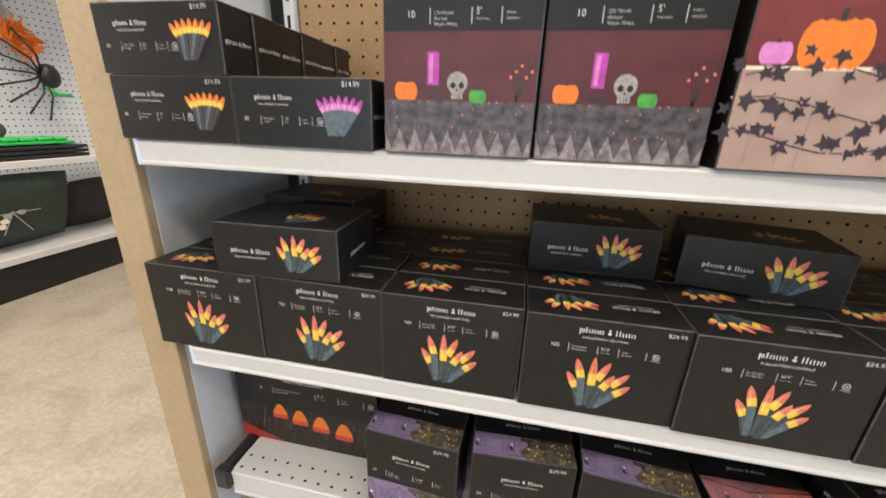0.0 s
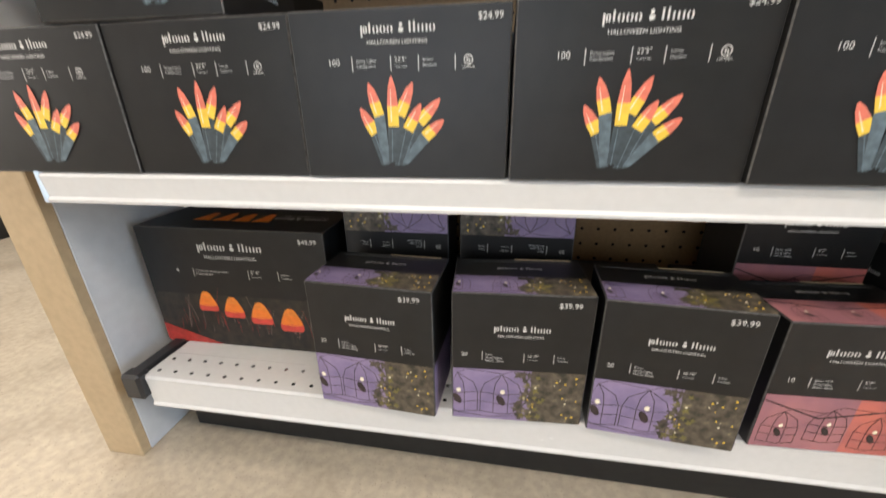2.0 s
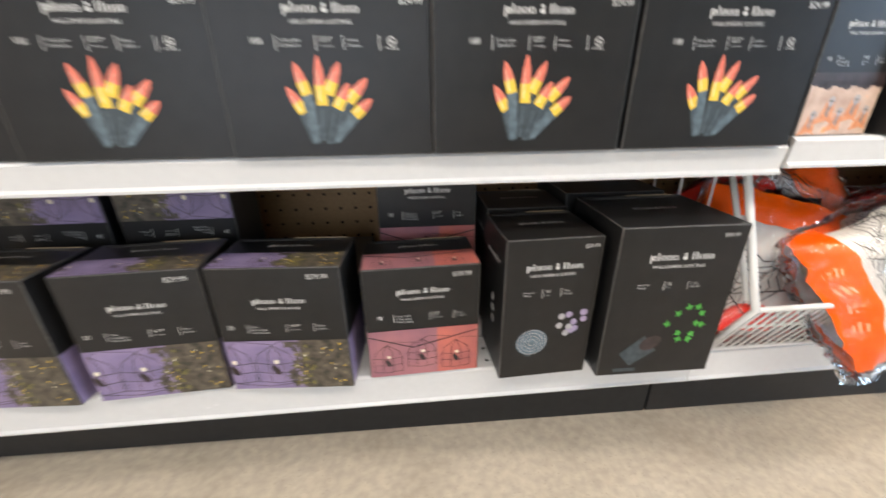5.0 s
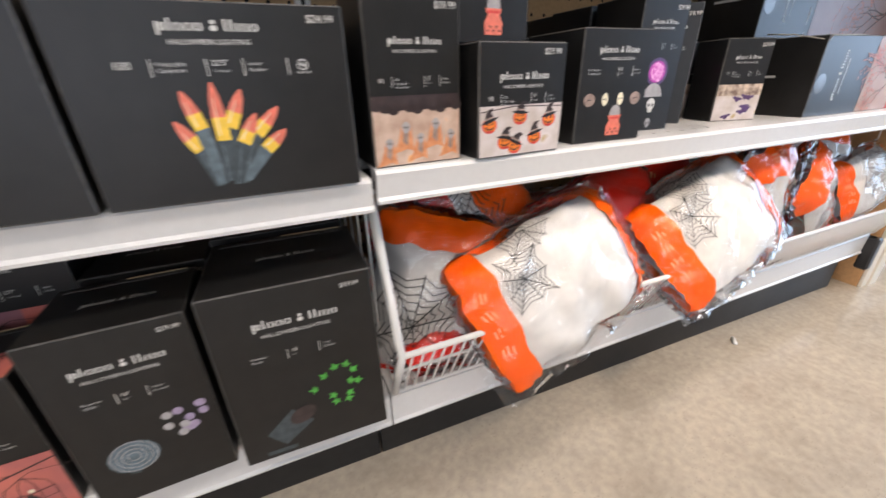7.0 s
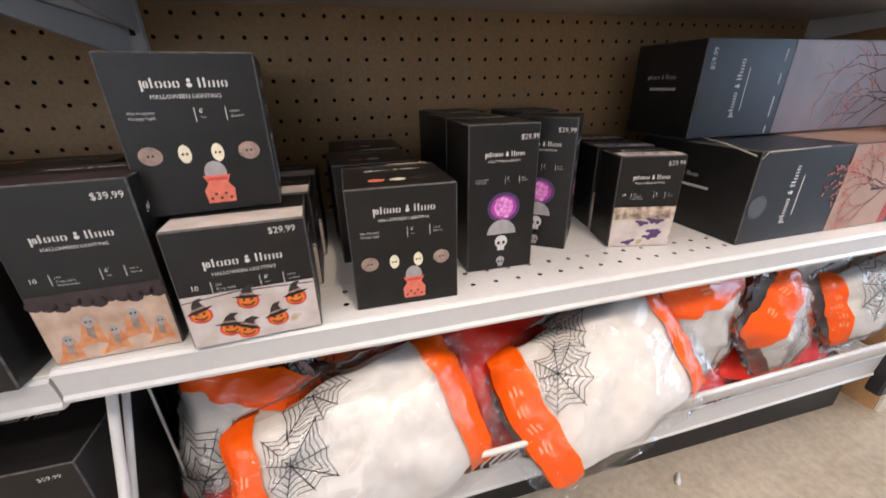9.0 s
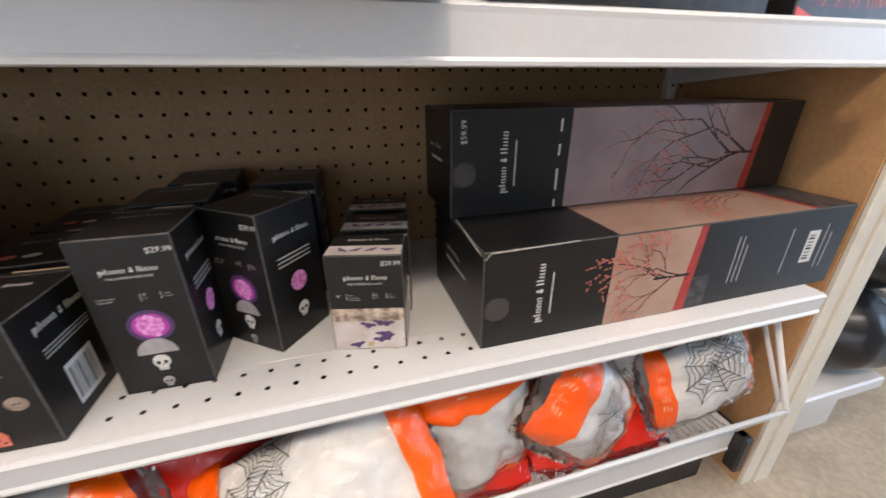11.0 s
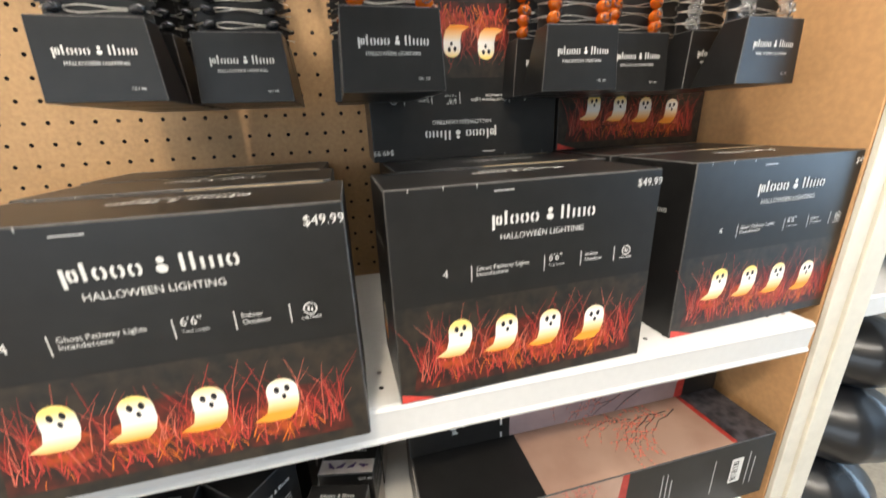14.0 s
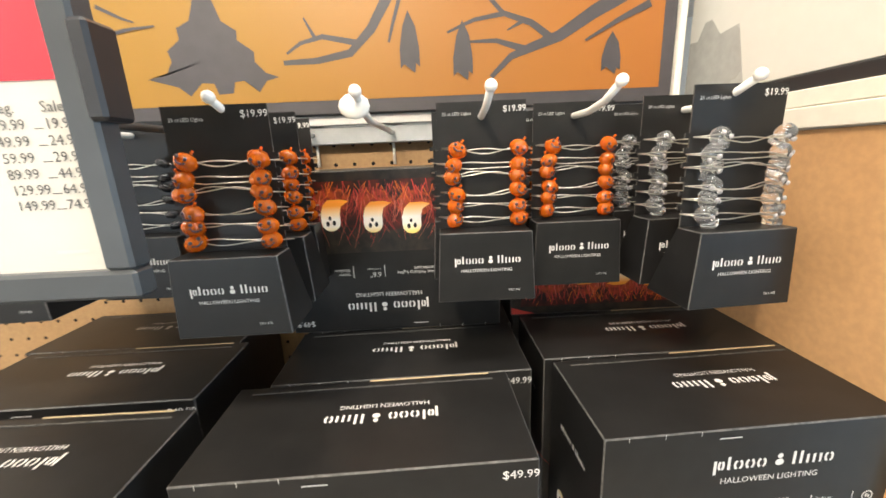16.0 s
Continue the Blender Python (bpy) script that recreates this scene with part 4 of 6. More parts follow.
        for k in range(4):
            u = w * (0.16 + 0.225 * k)
            a.disc(u, h * 0.40, 0.008 if k in (0, 3) else 0.0045, I_TAN if k in (0, 3) else I_CREAM, 1.5, 0.007, 12)
            a.disc(u - 0.0015, h * 0.40, 0.001, I_BLACK, 2, n=6), a.disc(u + 0.0015, h * 0.40, 0.001, I_BLACK, 2, n=6)
        u = w * 0.56
        a.poly([(u - 0.010, h * 0.06), (u + 0.010, h * 0.06), (u + 0.011, h * 0.15), (u + 0.007, h * 0.20), (u + 0.010, h * 0.25), (u - 0.010, h * 0.25), (u - 0.007, h * 0.20), (u - 0.011, h * 0.15)], I_SALMON, 1.6)
        a.disc(u, h * 0.27, 0.008, I_GREY, 1.4, 0.009, 12)
        for k in range(5):
            a.disc(u + 0.0035 * (k - 2), h * (0.09 + 0.03 * (k % 2)), 0.0012, I_BLACK, 2.4, n=6)
        a.rect(u - 0.0075, h * 0.215, u + 0.0075, h * 0.235, I_RED, 2.2)
    elif kind == "skull":
        for k in range(24):
            an, r = rng.uniform(0, 6.3), rng.random() ** 0.6 * 0.010
            a.disc(w * 0.52 + r * math.cos(an), h * 0.46 + r * math.sin(an), 0.0032, P_GLOW, 1.3 + 0.03 * k, n=8)
        a.disc(w * 0.52, h * 0.46, 0.019, I_VIOLET, 0.8, 0.017, 16)
        a.disc(w * 0.52, h * 0.46, 0.015, I_PURPLE, 1.0, 0.013, 16)
        a.disc(w * 0.52, h * 0.46, 0.011, P_GLOW, 1.2, 0.010, 16)
        a.poly([(w * 0.5 + 0.017 * math.cos(t), h * 0.27 + 0.017 * math.sin(t)) for t in [math.pi * k / 10 for k in range(11)]], I_GREY, 1.6)
        skull(a, w * 0.5, h * 0.20, 0.015, M_INK)
        skull(a, w * 0.5, h * 0.06, 0.010, I_GREY)
    else:
        a.rect(0.0012, 0.0012, w - 0.0012, h * 0.46, P_PARCH)
        a.rect(0.0012, h * 0.32, w - 0.0012, h * 0.46, P_TWIGS, 1.3)
        for k in range(8):
            bat(a, w * rng.uniform(0.12, 0.9), h * rng.uniform(0.05, 0.34), 0.0095, rng.uniform(-0.7, 0.7), I_VIOLET, 2 + 0.05 * k)
    a.make("picture", front(w, h), th, "coloured picture of the lights")
    a = Art()
    if kind in ("witch", "ghost", "bats"):
        a.rect(0.0012, 0.0012, w - 0.0012, d * 0.42, P_PARCH if kind != "ghost" else I_BROWN)
        if kind == "bats":
            for k in range(4):
                bat(a, w * (0.2 + 0.2 * k), d * 0.22, 0.008, rng.uniform(-1, 1), I_VIOLET, 2)
    elif kind == "lantern":
        for k in range(3):
            a.disc(w * (0.3 + 0.2 * k), d * 0.25, 0.008, (I_SALMON, I_CREAM, I_BROWN)[k], 1.4, 0.006, 10)
    a.mark(w * 0.5, d * 0.66, w * 0.55)
    a.make("lid_print", top(w, d, h), th)
    a = Art()
    a.mark(d * 0.5, h * 0.80, d * 0.6)
    for k in range(3):
        a.rect(d * 0.2, h * (0.66 - 0.03 * k), d * 0.8, h * (0.67 - 0.03 * k), M_INKDIM, 1)
    if kind == "skull":
        skull(a, d * 0.5, h * 0.22, 0.016, M_INK)
        a.disc(d * 0.5, h * 0.45, 0.012, P_GLOW, 1.4)
    if kind == "bats":
        a.rect(0.0012, 0.0012, d - 0.0012, h * 0.46, P_PARCH)
    if kind == "lantern":
        a.rect(d * 0.30, h * 0.10, d * 0.68, h * 0.46, M_INK, 1.2)
        for k in range(9):
            a.rect(d * (0.33 + 0.036 * k), h * 0.14, d * (0.33 + 0.036 * k + (0.012 if k % 3 else 0.022)), h * 0.42, I_BLACK, 1.6)
    a.make("side_print", right(w, d, h), th)
    return th


def ghost_carton(m, upside=False):
    w, d, h = 0.273, 0.118, 0.209
    th = thing("pathway_light_carton", m, "black carton of ghost pathway lights standing upside down" if upside else "black carton of ghost pathway lights, $49.99, on a shelf", "carton", "ghost pathway light cartons")
    carton_body(w, d, h, th)
    heading(th, w, h, 0.170, 0.102, [(0, [("4", 1.7)]), (0.16, [("Ghost Pathway Lights", 0.95), ("Incandescent", 0.95)]), (0.53, [("6'6\"", 1.5), ("Total Length", 0.55)]), (0.73, [("Indoor", 0.85), ("Outdoor", 0.85)])], price="$49.99", price_at=(w * 0.895, h * 0.925, 0.0105), size=0.0064, ul=True, facts_v=0.1255, span=(0.17, 0.90), centre=0.53)
    a = Art()
    a.rect(0.0012, 0.0012, w - 0.0012, 0.102, P_GRASS)
    a.poly([(w * 0.05, 0.012), (w * 0.95, 0.012), (w * 0.92, 0.06), (w * 0.5, 0.075), (w * 0.08, 0.06)], P_GRASSRED, 1.3)
    a.poly([(0.0012, 0.0012), (0.034, 0.0012), (0.0012, 0.011)], I_RED, 1.6)
    grass(a, 0.02, w - 0.02, 0.020, 0.082, 230, 9, [I_RED, I_BAND, I_BAND, I_SALMON], 0.6, 0.0009)
    for u, v in ((0.225, 0.044), (0.40, 0.041), (0.575, 0.038), (0.765, 0.034)):
        a.disc(w * u - 0.004, v + 0.002, 0.022, P_EMBER, 1.5, 0.017, 14)
        ghost(a, w * u, v, 0.039, 4)
    grass(a, 0.03, w - 0.03, 0.012, 0.045, 90, 12, [I_RED, I_BAND, I_ORANGE], 0.9)
    a.make("picture", front(w, h), th, "picture of four lit ghosts in red grass")
    cap_marks(th, w, d, h, 0.098, True, 0.45, 0.45)
    a = Art()
    a.mark(d * 0.5, h * 0.72, 0.055)
    ghost(a, d * 0.35, 0.03, 0.045, 2)
    a.make("side_print", left(w, d, h), th)
    a = Art()
    for k in range(3):
        a.line([(0.02 + 0.03 * k, h + 0.0), (0.02 + 0.03 * k, h - 0.004)], 0.0006, M_INKDIM, 1)
    a.rect(w * 0.35, h * 0.96, w * 0.42, h * 0.965, M_INKDIM, 1)
    a.make("scuffs", front(w, h), th, "white scuffs along the upper edge")
    return th


def tree_carton(m, back=False):
    w, d, h = 0.548, 0.185 if not back else 0.12, 0.119 if not back else 0.126
    th = thing("twig_tree_carton", m, "long black carton of a lit twig tree, lying sideways", "carton", "twig tree cartons")
    carton_body(w, d, h, th, False)
    a = Art((0.001, w - 0.001, 0.001, h - 0.001))
    rng = random.Random(21 if back else 4)
    g0, g1 = (0.285, 0.86) if back else (0.29, 0.505)
    ground = P_DUSK if back else P_SAND
    a.rect(w * g0, 0.0012, w * g1, h - 0.0012, ground)
    a.poly([(w * (g1 - 0.02), 0.0012), (w * (g1 + 0.01), 0.0012), (w * (g1 + 0.02), h - 0.0012), (w * g1, h - 0.0012)], I_BAND, 1.4)
    a.line([(w * g1, h * 0.45), (w * (g1 - 0.10), h * 0.46)], 0.004, I_BROWN, 2, 0.003)
    for k in range(4):
        branch(a, (w * (g1 - 0.03 - 0.018 * k), h * 0.46), math.pi + rng.uniform(-0.7, 0.7), w * (0.15 if back else 0.075), 0.0040 if back else 0.0022, 4, I_BROWN, rng, 2, I_DUSTY)
    if not back:
        a.rect(w * 0.51, 0.0012, w * 0.57, h * 0.4, P_STONE, 1)
        a.rect(w * 0.86, h * 0.34, w * 0.90, h * 0.74, M_INK, 1)
        for k in range(8):
            a.rect(w * 0.866, h * (0.38 + 0.042 * k), w * 0.886, h * (0.38 + 0.042 * k + (0.014 if k % 3 else 0.026)), I_BLACK, 1.5)
        for c, n in ((0.63, 5), (0.645, 5), (0.66, 4), (0.80, 5), (0.92, 5), (0.94, 4)):
            a.rect(w * c, h * 0.25, w * c + 0.0016, h * (0.25 + 0.11 * n), M_INKDIM, 1)
    a.make("picture", front(w, h), th, "picture of a bare tree with red lights")
    turned = (Vector((0, 0, 0)), Vector((0, 0, 1)), Vector((-1, 0, 0)), Vector((0, -1, 0)))
    a = Art()
    a.mark(h * 0.5, -w * 0.130, 0.072)
    a.rect(h * 0.28, -w * 0.152, h * 0.72, -w * 0.149, M_INK)
    if back:
        a.text("$59.99", h * 0.70, -w * 0.035, 0.010, M_INK)
        for c, s in ((0.02, 0.10), (0.2, 0.42), (0.55, 0.66), (0.78, 0.90)):
            a.rect(h * c, -w * 0.262, h * s, -w * 0.257, M_INK)
    a.make("mark", turned, th, "white sideways maker's mark")
    a = Art((0.001, w - 0.001, 0.001, d - 0.001))
    a.rect(w * (0.295 if not back else 0.285), 0.0012, w * 0.86, d - 0.0012, P_SAND if not back else P_DUSK)
    a.rect(w * 0.86, 0.0012, w - 0.0012, d - 0.0012, P_STONE, 1)
    a.line([(w * 0.86, 0.002), (w * 0.85, d - 0.002)], 0.008, I_BAND, 1.5)
    for k in range(6):
        branch(a, (w * (0.80 - 0.03 * k), d * 0.45), math.pi + rng.uniform(-0.8, 0.8), w * 0.08, 0.0022, 3, I_BROWN, rng, 2, I_SALMON)
    a.make("upper_picture", top(w, d, h), th, "tree picture on the upper face")
    a = Art()
    a.rect(d * 0.3, h * 0.5, d * 0.7, h * 0.53, M_INKDIM)
    a.mark(d * 0.45, h * 0.62, 0.05, M_INKDIM)
    a.make("end_print", left(w, d, h), th, "grey print on the end flap")
    a = Art()
    a.disc(0.017, h * 0.42, 0.015, I_SEAL, 1, n=20)
    a.make("seal", front(w, h), th, "clear round seal at the end flap")
    if not back:
        part("torn_edge", tube(bmesh.new(), [(-0.002, 0.085, h + 0.007), (-0.0025, 0.045, h + 0.003), (-0.001, 0.014, h - 0.004), (0.002, -0.0005, h - 0.008), (0.007, -0.0008, h - 0.001), (0.11, -0.0005, h + 0.0004)], 0.0010, 5), M_TORN, th, "pale torn card edge of the open flap")
    return th

# ---------------------------------------------------------------- the setting


def setting(name, bm, mats, label=""):
    return tagged(part(name, bm, mats), label, kind="structure")


X0, X1, X2 = 0.0, 1.222, 2.446       # ends of the two bays
BACK = 0.36                          # face of the pegboard
MID1, MID2 = 0.459, 0.466            # tops of the middle shelves
UP1, UP2 = 0.762, 0.794              # tops of the upper shelves
BASE = 0.164                         # top of the base deck

setting("floor", cube(-5, -4.2, -0.08, 6.5, 4.2, 0), M_FLOOR, "polished tan concrete floor with aggregate specks")
setting("ceiling", cube(-5, -4.2, 2.55, 6.5, 4.2, 2.65), M_CEIL)
setting("wall_north", cube(-5, 4.2, 0, 6.5, 4.3, 2.55), M_WALL)
setting("wall_south", cube(-5, -4.3, 0, 6.5, -4.2, 2.55), M_WALL)
setting("wall_west", cube(-5.1, -4.2, 0, -5, 4.2, 2.55), M_WALL)
setting("wall_east", cube(6.5, -4.2, 0, 6.6, 4.2, 2.55), M_WALL)


def end_panel_left():
    th = thing("gondola_end", at(-0.066, 0, 0), "tall end panel with grey-white inner face and tan front edge", "panel")
    part("board", cube(-0.062, 0.046, 0.0, 0, 0.40, 1.32, 0.001), M_PANEL, th)
    part("front_edge", cube(-0.064, 0.030, 0.0, 0.0, 0.0465, 1.32, 0.0015), M_EDGE, th, "tan front edge strip")


def end_panel_right():
    th = thing("gondola_end", at(2.500, 0, 0), "end panel with tan inner board and cream wooden frame", "panel")
    part("board", cube(0.006, 0.030, 0.0, 0.066, 0.40, 1.236, 0.001), M_MDF, th, "tan inner board")
    part("stile", cube(0.007, 0.022, 0.0, 0.035, 0.0295, 1.236, 0.0010), M_CREAM, th, "cream front stile")
    part("stile", cube(0.037, 0.018, 0.0, 0.074, 0.0295, 1.290, 0.0010), M_CREAM, th, "cream outer stile")
    part("rail", cube(0.000, 0.022, 1.237, 0.0345, 0.385, 1.258, 0.0012), M_CREAM, th, "cream top rail")
    part("rail", cube(0.004, 0.024, 1.259, 0.0345, 0.385, 1.276, 0.001), M_CREAM, th, "cream upper rail")
    part("channel", cube(0.012, 0.03, 1.277, 0.035, 0.385, 1.292, 0.001), M_CAP, th, "dark grey sign channel")


end_panel_left()
end_panel_right()


def pegboard(x0, x1, z0, z1, step, name):
    nx, nz = int((x1 - x0) / step), int((z1 - z0) / step)
    ob = sheet(name, perforated(nx, nz, (x1 - x0) / nx, (z1 - z0) / nz, 0.0030), ((x0, BACK, z0), (1, 0, 0), (0, 0, 1)), M_PEG)
    tagged(ob, "brown hardboard pegboard with rows of round holes", kind="structure")


pegboard(0.012, X1 - 0.004, 0.17, 1.24, 0.0282, "wall_pegboard_1")
pegboard(X1 + 0.004, 2.50, 0.17, 1.262, 0.0282, "wall_pegboard_2")
# added black sheet behind the pegboards, giving the holes their shade
setting("wall_hole_shade", cube(-0.06, BACK + 0.016, 0.0, 2.55, BACK + 0.03, 1.26), M_HOLESHADE)
for i, x in enumerate((-0.004, X1, X2 + 0.006)):
    th = thing("upright", at(x, BACK - 0.012, 0), "white slotted steel upright", "upright", "gondola uprights")
    part("post", cube(-0.011, 0, 0.02, 0.011, 0.02, 1.25, 0.001), M_SHELF, th)
    for k in range(24):
        part("slot", cube(-0.003, -0.0009, 0.10 + 0.045 * k, 0.003, 0.0002, 0.122 + 0.045 * k), M_HOLESHADE, th)
# slot openings as thin black blocks, the shade inside put into the colour


def shelf(x0, x1, zt, y0, group, holes=None, cap_left=False, drop=0.0, brackets=True):
    """A steel shelf: deck, two rows of holes along the front, rolled lip with a ticket channel, end caps and brackets."""
    th = thing("shelf", at(x0, y0, zt), "white painted steel shelf with a price channel", "shelf", group)
    w, d = x1 - x0, BACK - y0
    if holes is not None:
        nx, pitch = round(w / 0.0265), 0.0265
        rear = holes + 2 * pitch
        part("deck", cube(0, rear, -0.022, w, d, 0, 0.0008), M_SHELF, th)
        sheet("deck_front", perforated(nx, 2, w / nx, pitch, 0.0029), ((0, holes, 0), (1, 0, 0), (0, 1, 0)), M_SHELF, th)
        if holes:
            part("deck_edge", cube(0, 0.003, -0.012, w, holes, 0), M_SHELF, th)
        # added black sheet below the hole rows, painting their shade
        part("deck_hole_shade", cube(0.001, 0.003, -0.022, w - 0.001, rear - 0.0005, -0.0125), M_HOLESHADE, th)
    else:
        part("deck", cube(0, 0.004, -0.022, w, d, 0, 0.0008), M_SHELF, th)
    bm = bmesh.new()
    prof = [(0.006, -0.0007), (0.001, -0.0011), (-0.0015, -0.004), (-0.0008, -0.008), (0.001, -0.026 - drop), (-0.0015, -0.029 - drop), (-0.001, -0.032 - drop), (0.004, -0.033 - drop), (0.010, -0.032 - drop)]
    rows = [[bm.verts.new((x, y, z)) for y, z in prof] for x in (0, w)]
    for a, b in zip(range(len(prof) - 1), range(1, len(prof))):
        bm.faces.new((rows[0][a], rows[1][a], rows[1][b], rows[0][b])).smooth = False
    for r in rows:
        bm.faces.new(r)
    part("lip", bm, M_SHELF, th, "rolled white front lip")
    if cap_left:
        part("end_cap", cube(-0.006, -0.001, -0.033, 0.0, 0.012, 0.001, 0.001), M_LIPCAP, th, "white end cap with a bluish reflection painted in")
    for x in (0.004, w - 0.007) if brackets else ():
        bm = cube(x, 0.03, -0.062, x + 0.003, d, -0.0225)
        for v in bm.verts:
            if v.co.y < 0.05 and v.co.z < -0.04:
                v.co.z = -0.030
        part("bracket", bm, M_SHELF, th, "tapered white shelf bracket")
    return th


shelf(X0, X1 - 0.002, MID1, 0.0, "middle shelves", cap_left=True)
shelf(X1 + 0.002, X2, MID2, -0.002, "middle shelves", holes=0.017)
shelf(X0 - 0.016, X1 - 0.002, UP1, 0.0, "upper shelves", cap_left=True)
shelf(X1 + 0.002, X2 + 0.004, UP2, 0.0, "upper shelves", holes=0.017, drop=0.010)
for x0, x1 in ((X0 - 0.012, X1 - 0.001), (X1 + 0.001, X2)):
    shelf(x0, x1, BASE, 0.034, "base decks", holes=0.0, drop=0.022, brackets=False)
th = thing("base_end_trim", at(-0.036, 0.03, BASE - 0.032), "black plastic trim along the end of the base deck", "trim")
part("side_bar", cube(0, 0, 0, 0.020, 0.25, 0.036, 0.002), M_CAP, th)
part("front_cap", cube(-0.004, -0.008, -0.004, 0.026, 0.014, 0.038, 0.004), M_CAP, th)
th = thing("base_end_trim", at(X2 + 0.004, 0.02, BASE - 0.045), "black plastic foot at the end of the base deck", "trim")
part("side_bar", cube(0, 0, 0, 0.016, 0.25, 0.036, 0.002), M_CAP, th)
part("foot", cube(-0.002, -0.008, -0.05, 0.020, 0.018, 0.036, 0.004), M_CAP, th)
th = thing("kick_board", at(X0 - 0.03, 0.104, 0.0, -0.95), "black kick board under the base deck", "kick board")
for k in range(2):
    part("board", cube(0.001 + k * 1.24, 0, 0.0, 1.238 + k * 1.235, 0.012, 0.128, 0.001), M_KICK, th)

# ---------------------------------------------------------------- bay 1, middle shelf
xs = (-0.053, 0.126, 0.306, 0.487, 0.666, 0.846, 1.030)
ys = (0.000, 0.002, -0.001, -0.004, -0.008, -0.011, -0.010)
src = candycorn_carton(at(xs[0], ys[0], MID1))
rng = random.Random(1)
for r in range(4):
    for i, x in enumerate(xs):
        if r or i:
            copy_thing(src, at(x + (rng.uniform(-0.003, 0.001) if r else 0), ys[i] + r * 0.0735, MID1, rng.uniform(-0.5, 0.5)))
zt = MID1 + 0.1325
flat = candycorn_flat(at(0.072, -0.002, zt, 2))
for x, y, rz in ((0.488, 0.143, -1), (0.690, 0.135, -14)):
    copy_thing(flat, at(x, y, zt, rz))
copy_thing(flat, at(0.020, 0.180, zt, -4))

# ---------------------------------------------------------------- bay 1, upper shelf
a_src, p_src = slim_carton(at(-0.032, -0.004, UP1), "orange"), slim_carton(at(0.1365, -0.006, UP1), "purple")
for k in range(1, 6):
    copy_thing(a_src, at(-0.032, -0.004 + 0.053 * k, UP1))
    copy_thing(p_src, at(0.1365, -0.006 + 0.053 * k, UP1))
for k in range(6):
    copy_thing(a_src, at(-0.036 + 0.003 * (k % 2), -0.004 + 0.053 * k, UP1 + 0.0745))
g = garland_carton(at(0.316, -0.004, UP1))
copy_thing(g, at(0.474, 0.0, UP1))
for k in (1, 2, 3):
    copy_thing(g, at(0.316, -0.004 + 0.078 * k, UP1)), copy_thing(g, at(0.474, 0.078 * k, UP1))
v = ivy_carton(at(0.640, -0.006, UP1, -2))
copy_thing(v, at(0.845, -0.004, UP1)), copy_thing(v, at(0.640, 0.08, UP1)), copy_thing(v, at(0.845, 0.08, UP1))

# ---------------------------------------------------------------- bay 1, base deck
pathway_carton(at(-0.047, 0.117, BASE, 0))
r = raven_carton(at(0.264, 0.027, BASE, -3.5))
copy_thing(r, at(0.434, 0.022, BASE, 3)), copy_thing(r, at(0.590, 0.026, BASE, -4))
rf = raven_flat(at(0.262, 0.150, BASE))
for x in (0.430, 0.600, 0.770):
    copy_thing(rf, at(x, 0.150, BASE))
for x in (0.262, 0.428):
    copy_thing(r, pose((x + 0.150) * K, 0.155 * K, (BASE + 0.0915 + 0.171) * K, 0, 180, 0))
s = spider_carton(at(0.760, 0.028, BASE, 2))
copy_thing(s, at(0.775, 0.158, BASE + 0.0915, -1))
projector_carton(at(0.927, 0.009, BASE, 2), "white")
projector_carton(at(1.055, 0.000, BASE, -1), "green")
w1 = projector_carton(at(0.93, 0.13, BASE), "white")
projector_carton(at(1.052, 0.15, BASE), "green")

# ---------------------------------------------------------------- bay 2, middle shelf
small_carton(at(1.226, 0.004, MID2, 3), "ghost")
c = small_carton(at(1.326, -0.006, MID2, 3), "witch")
copy_thing(c, at(1.326, 0.080, MID2)), copy_thing(c, at(1.330, 0.160, MID2))
ln = small_carton(at(1.308, 0.030, MID2 + 0.1045, 6), "lantern")
copy_thing(ln, at(1.460, 0.013, MID2, -1)), copy_thing(ln, at(1.452, 0.125, MID2, 4))
copy_thing(ln, at(1.27, 0.19, MID2 + 0.1045)), copy_thing(ln, at(1.45, 0.235, MID2, 0))
copy_thing(ln, at(1.23, 0.20, MID2, 0)), copy_thing(ln, at(1.23, 0.10, MID2, 0))
sk = small_carton(at(1.586, 0.056, MID2, -1), "skull")
copy_thing(sk, at(1.664, 0.128, MID2, -38)), copy_thing(sk, at(1.590, 0.150, MID2, 3))
copy_thing(sk, at(1.700, 0.215, MID2, -6)), copy_thing(sk, at(1.600, 0.245, MID2, 3))
bt = small_carton(at(1.782, 0.070, MID2, -14), "bats")
copy_thing(bt, at(1.802, 0.140, MID2, -12)), copy_thing(bt, at(1.815, 0.215, MID2, -10))
tree_carton(at(1.938, 0.023, MID2, 0.3))
tree_carton(at(1.935, 0.128, MID2 + 0.1205, 0.3), True)

# ---------------------------------------------------------------- bay 2, upper shelf
gc = ghost_carton(at(1.617, -0.031, UP2, 0.4))
copy_thing(gc, at(1.921, -0.001, UP2, 1.8)), copy_thing(gc, at(2.249, 0.022, UP2, 2.5)), copy_thing(gc, at(1.325, -0.02, UP2))
copy_thing(gc, at(1.604, 0.100, UP2, 1)), copy_thing(gc, at(1.945, 0.120, UP2, 1.5)), copy_thing(gc, at(2.236, 0.145, UP2, 1))
copy_thing(gc, at(1.945, 0.240, UP2, 0)), copy_thing(gc, at(2.225, 0.264, UP2, 0)), copy_thing(gc, at(1.59, 0.22, UP2, 0))
uc = ghost_carton(at(1.93 + 0.273, 0.237, UP2 + 0.2105 + 0.209, 0, 0, 180), True)
copy_thing(gc, at(2.222, 0.262, UP2 + 0.2105, 0))

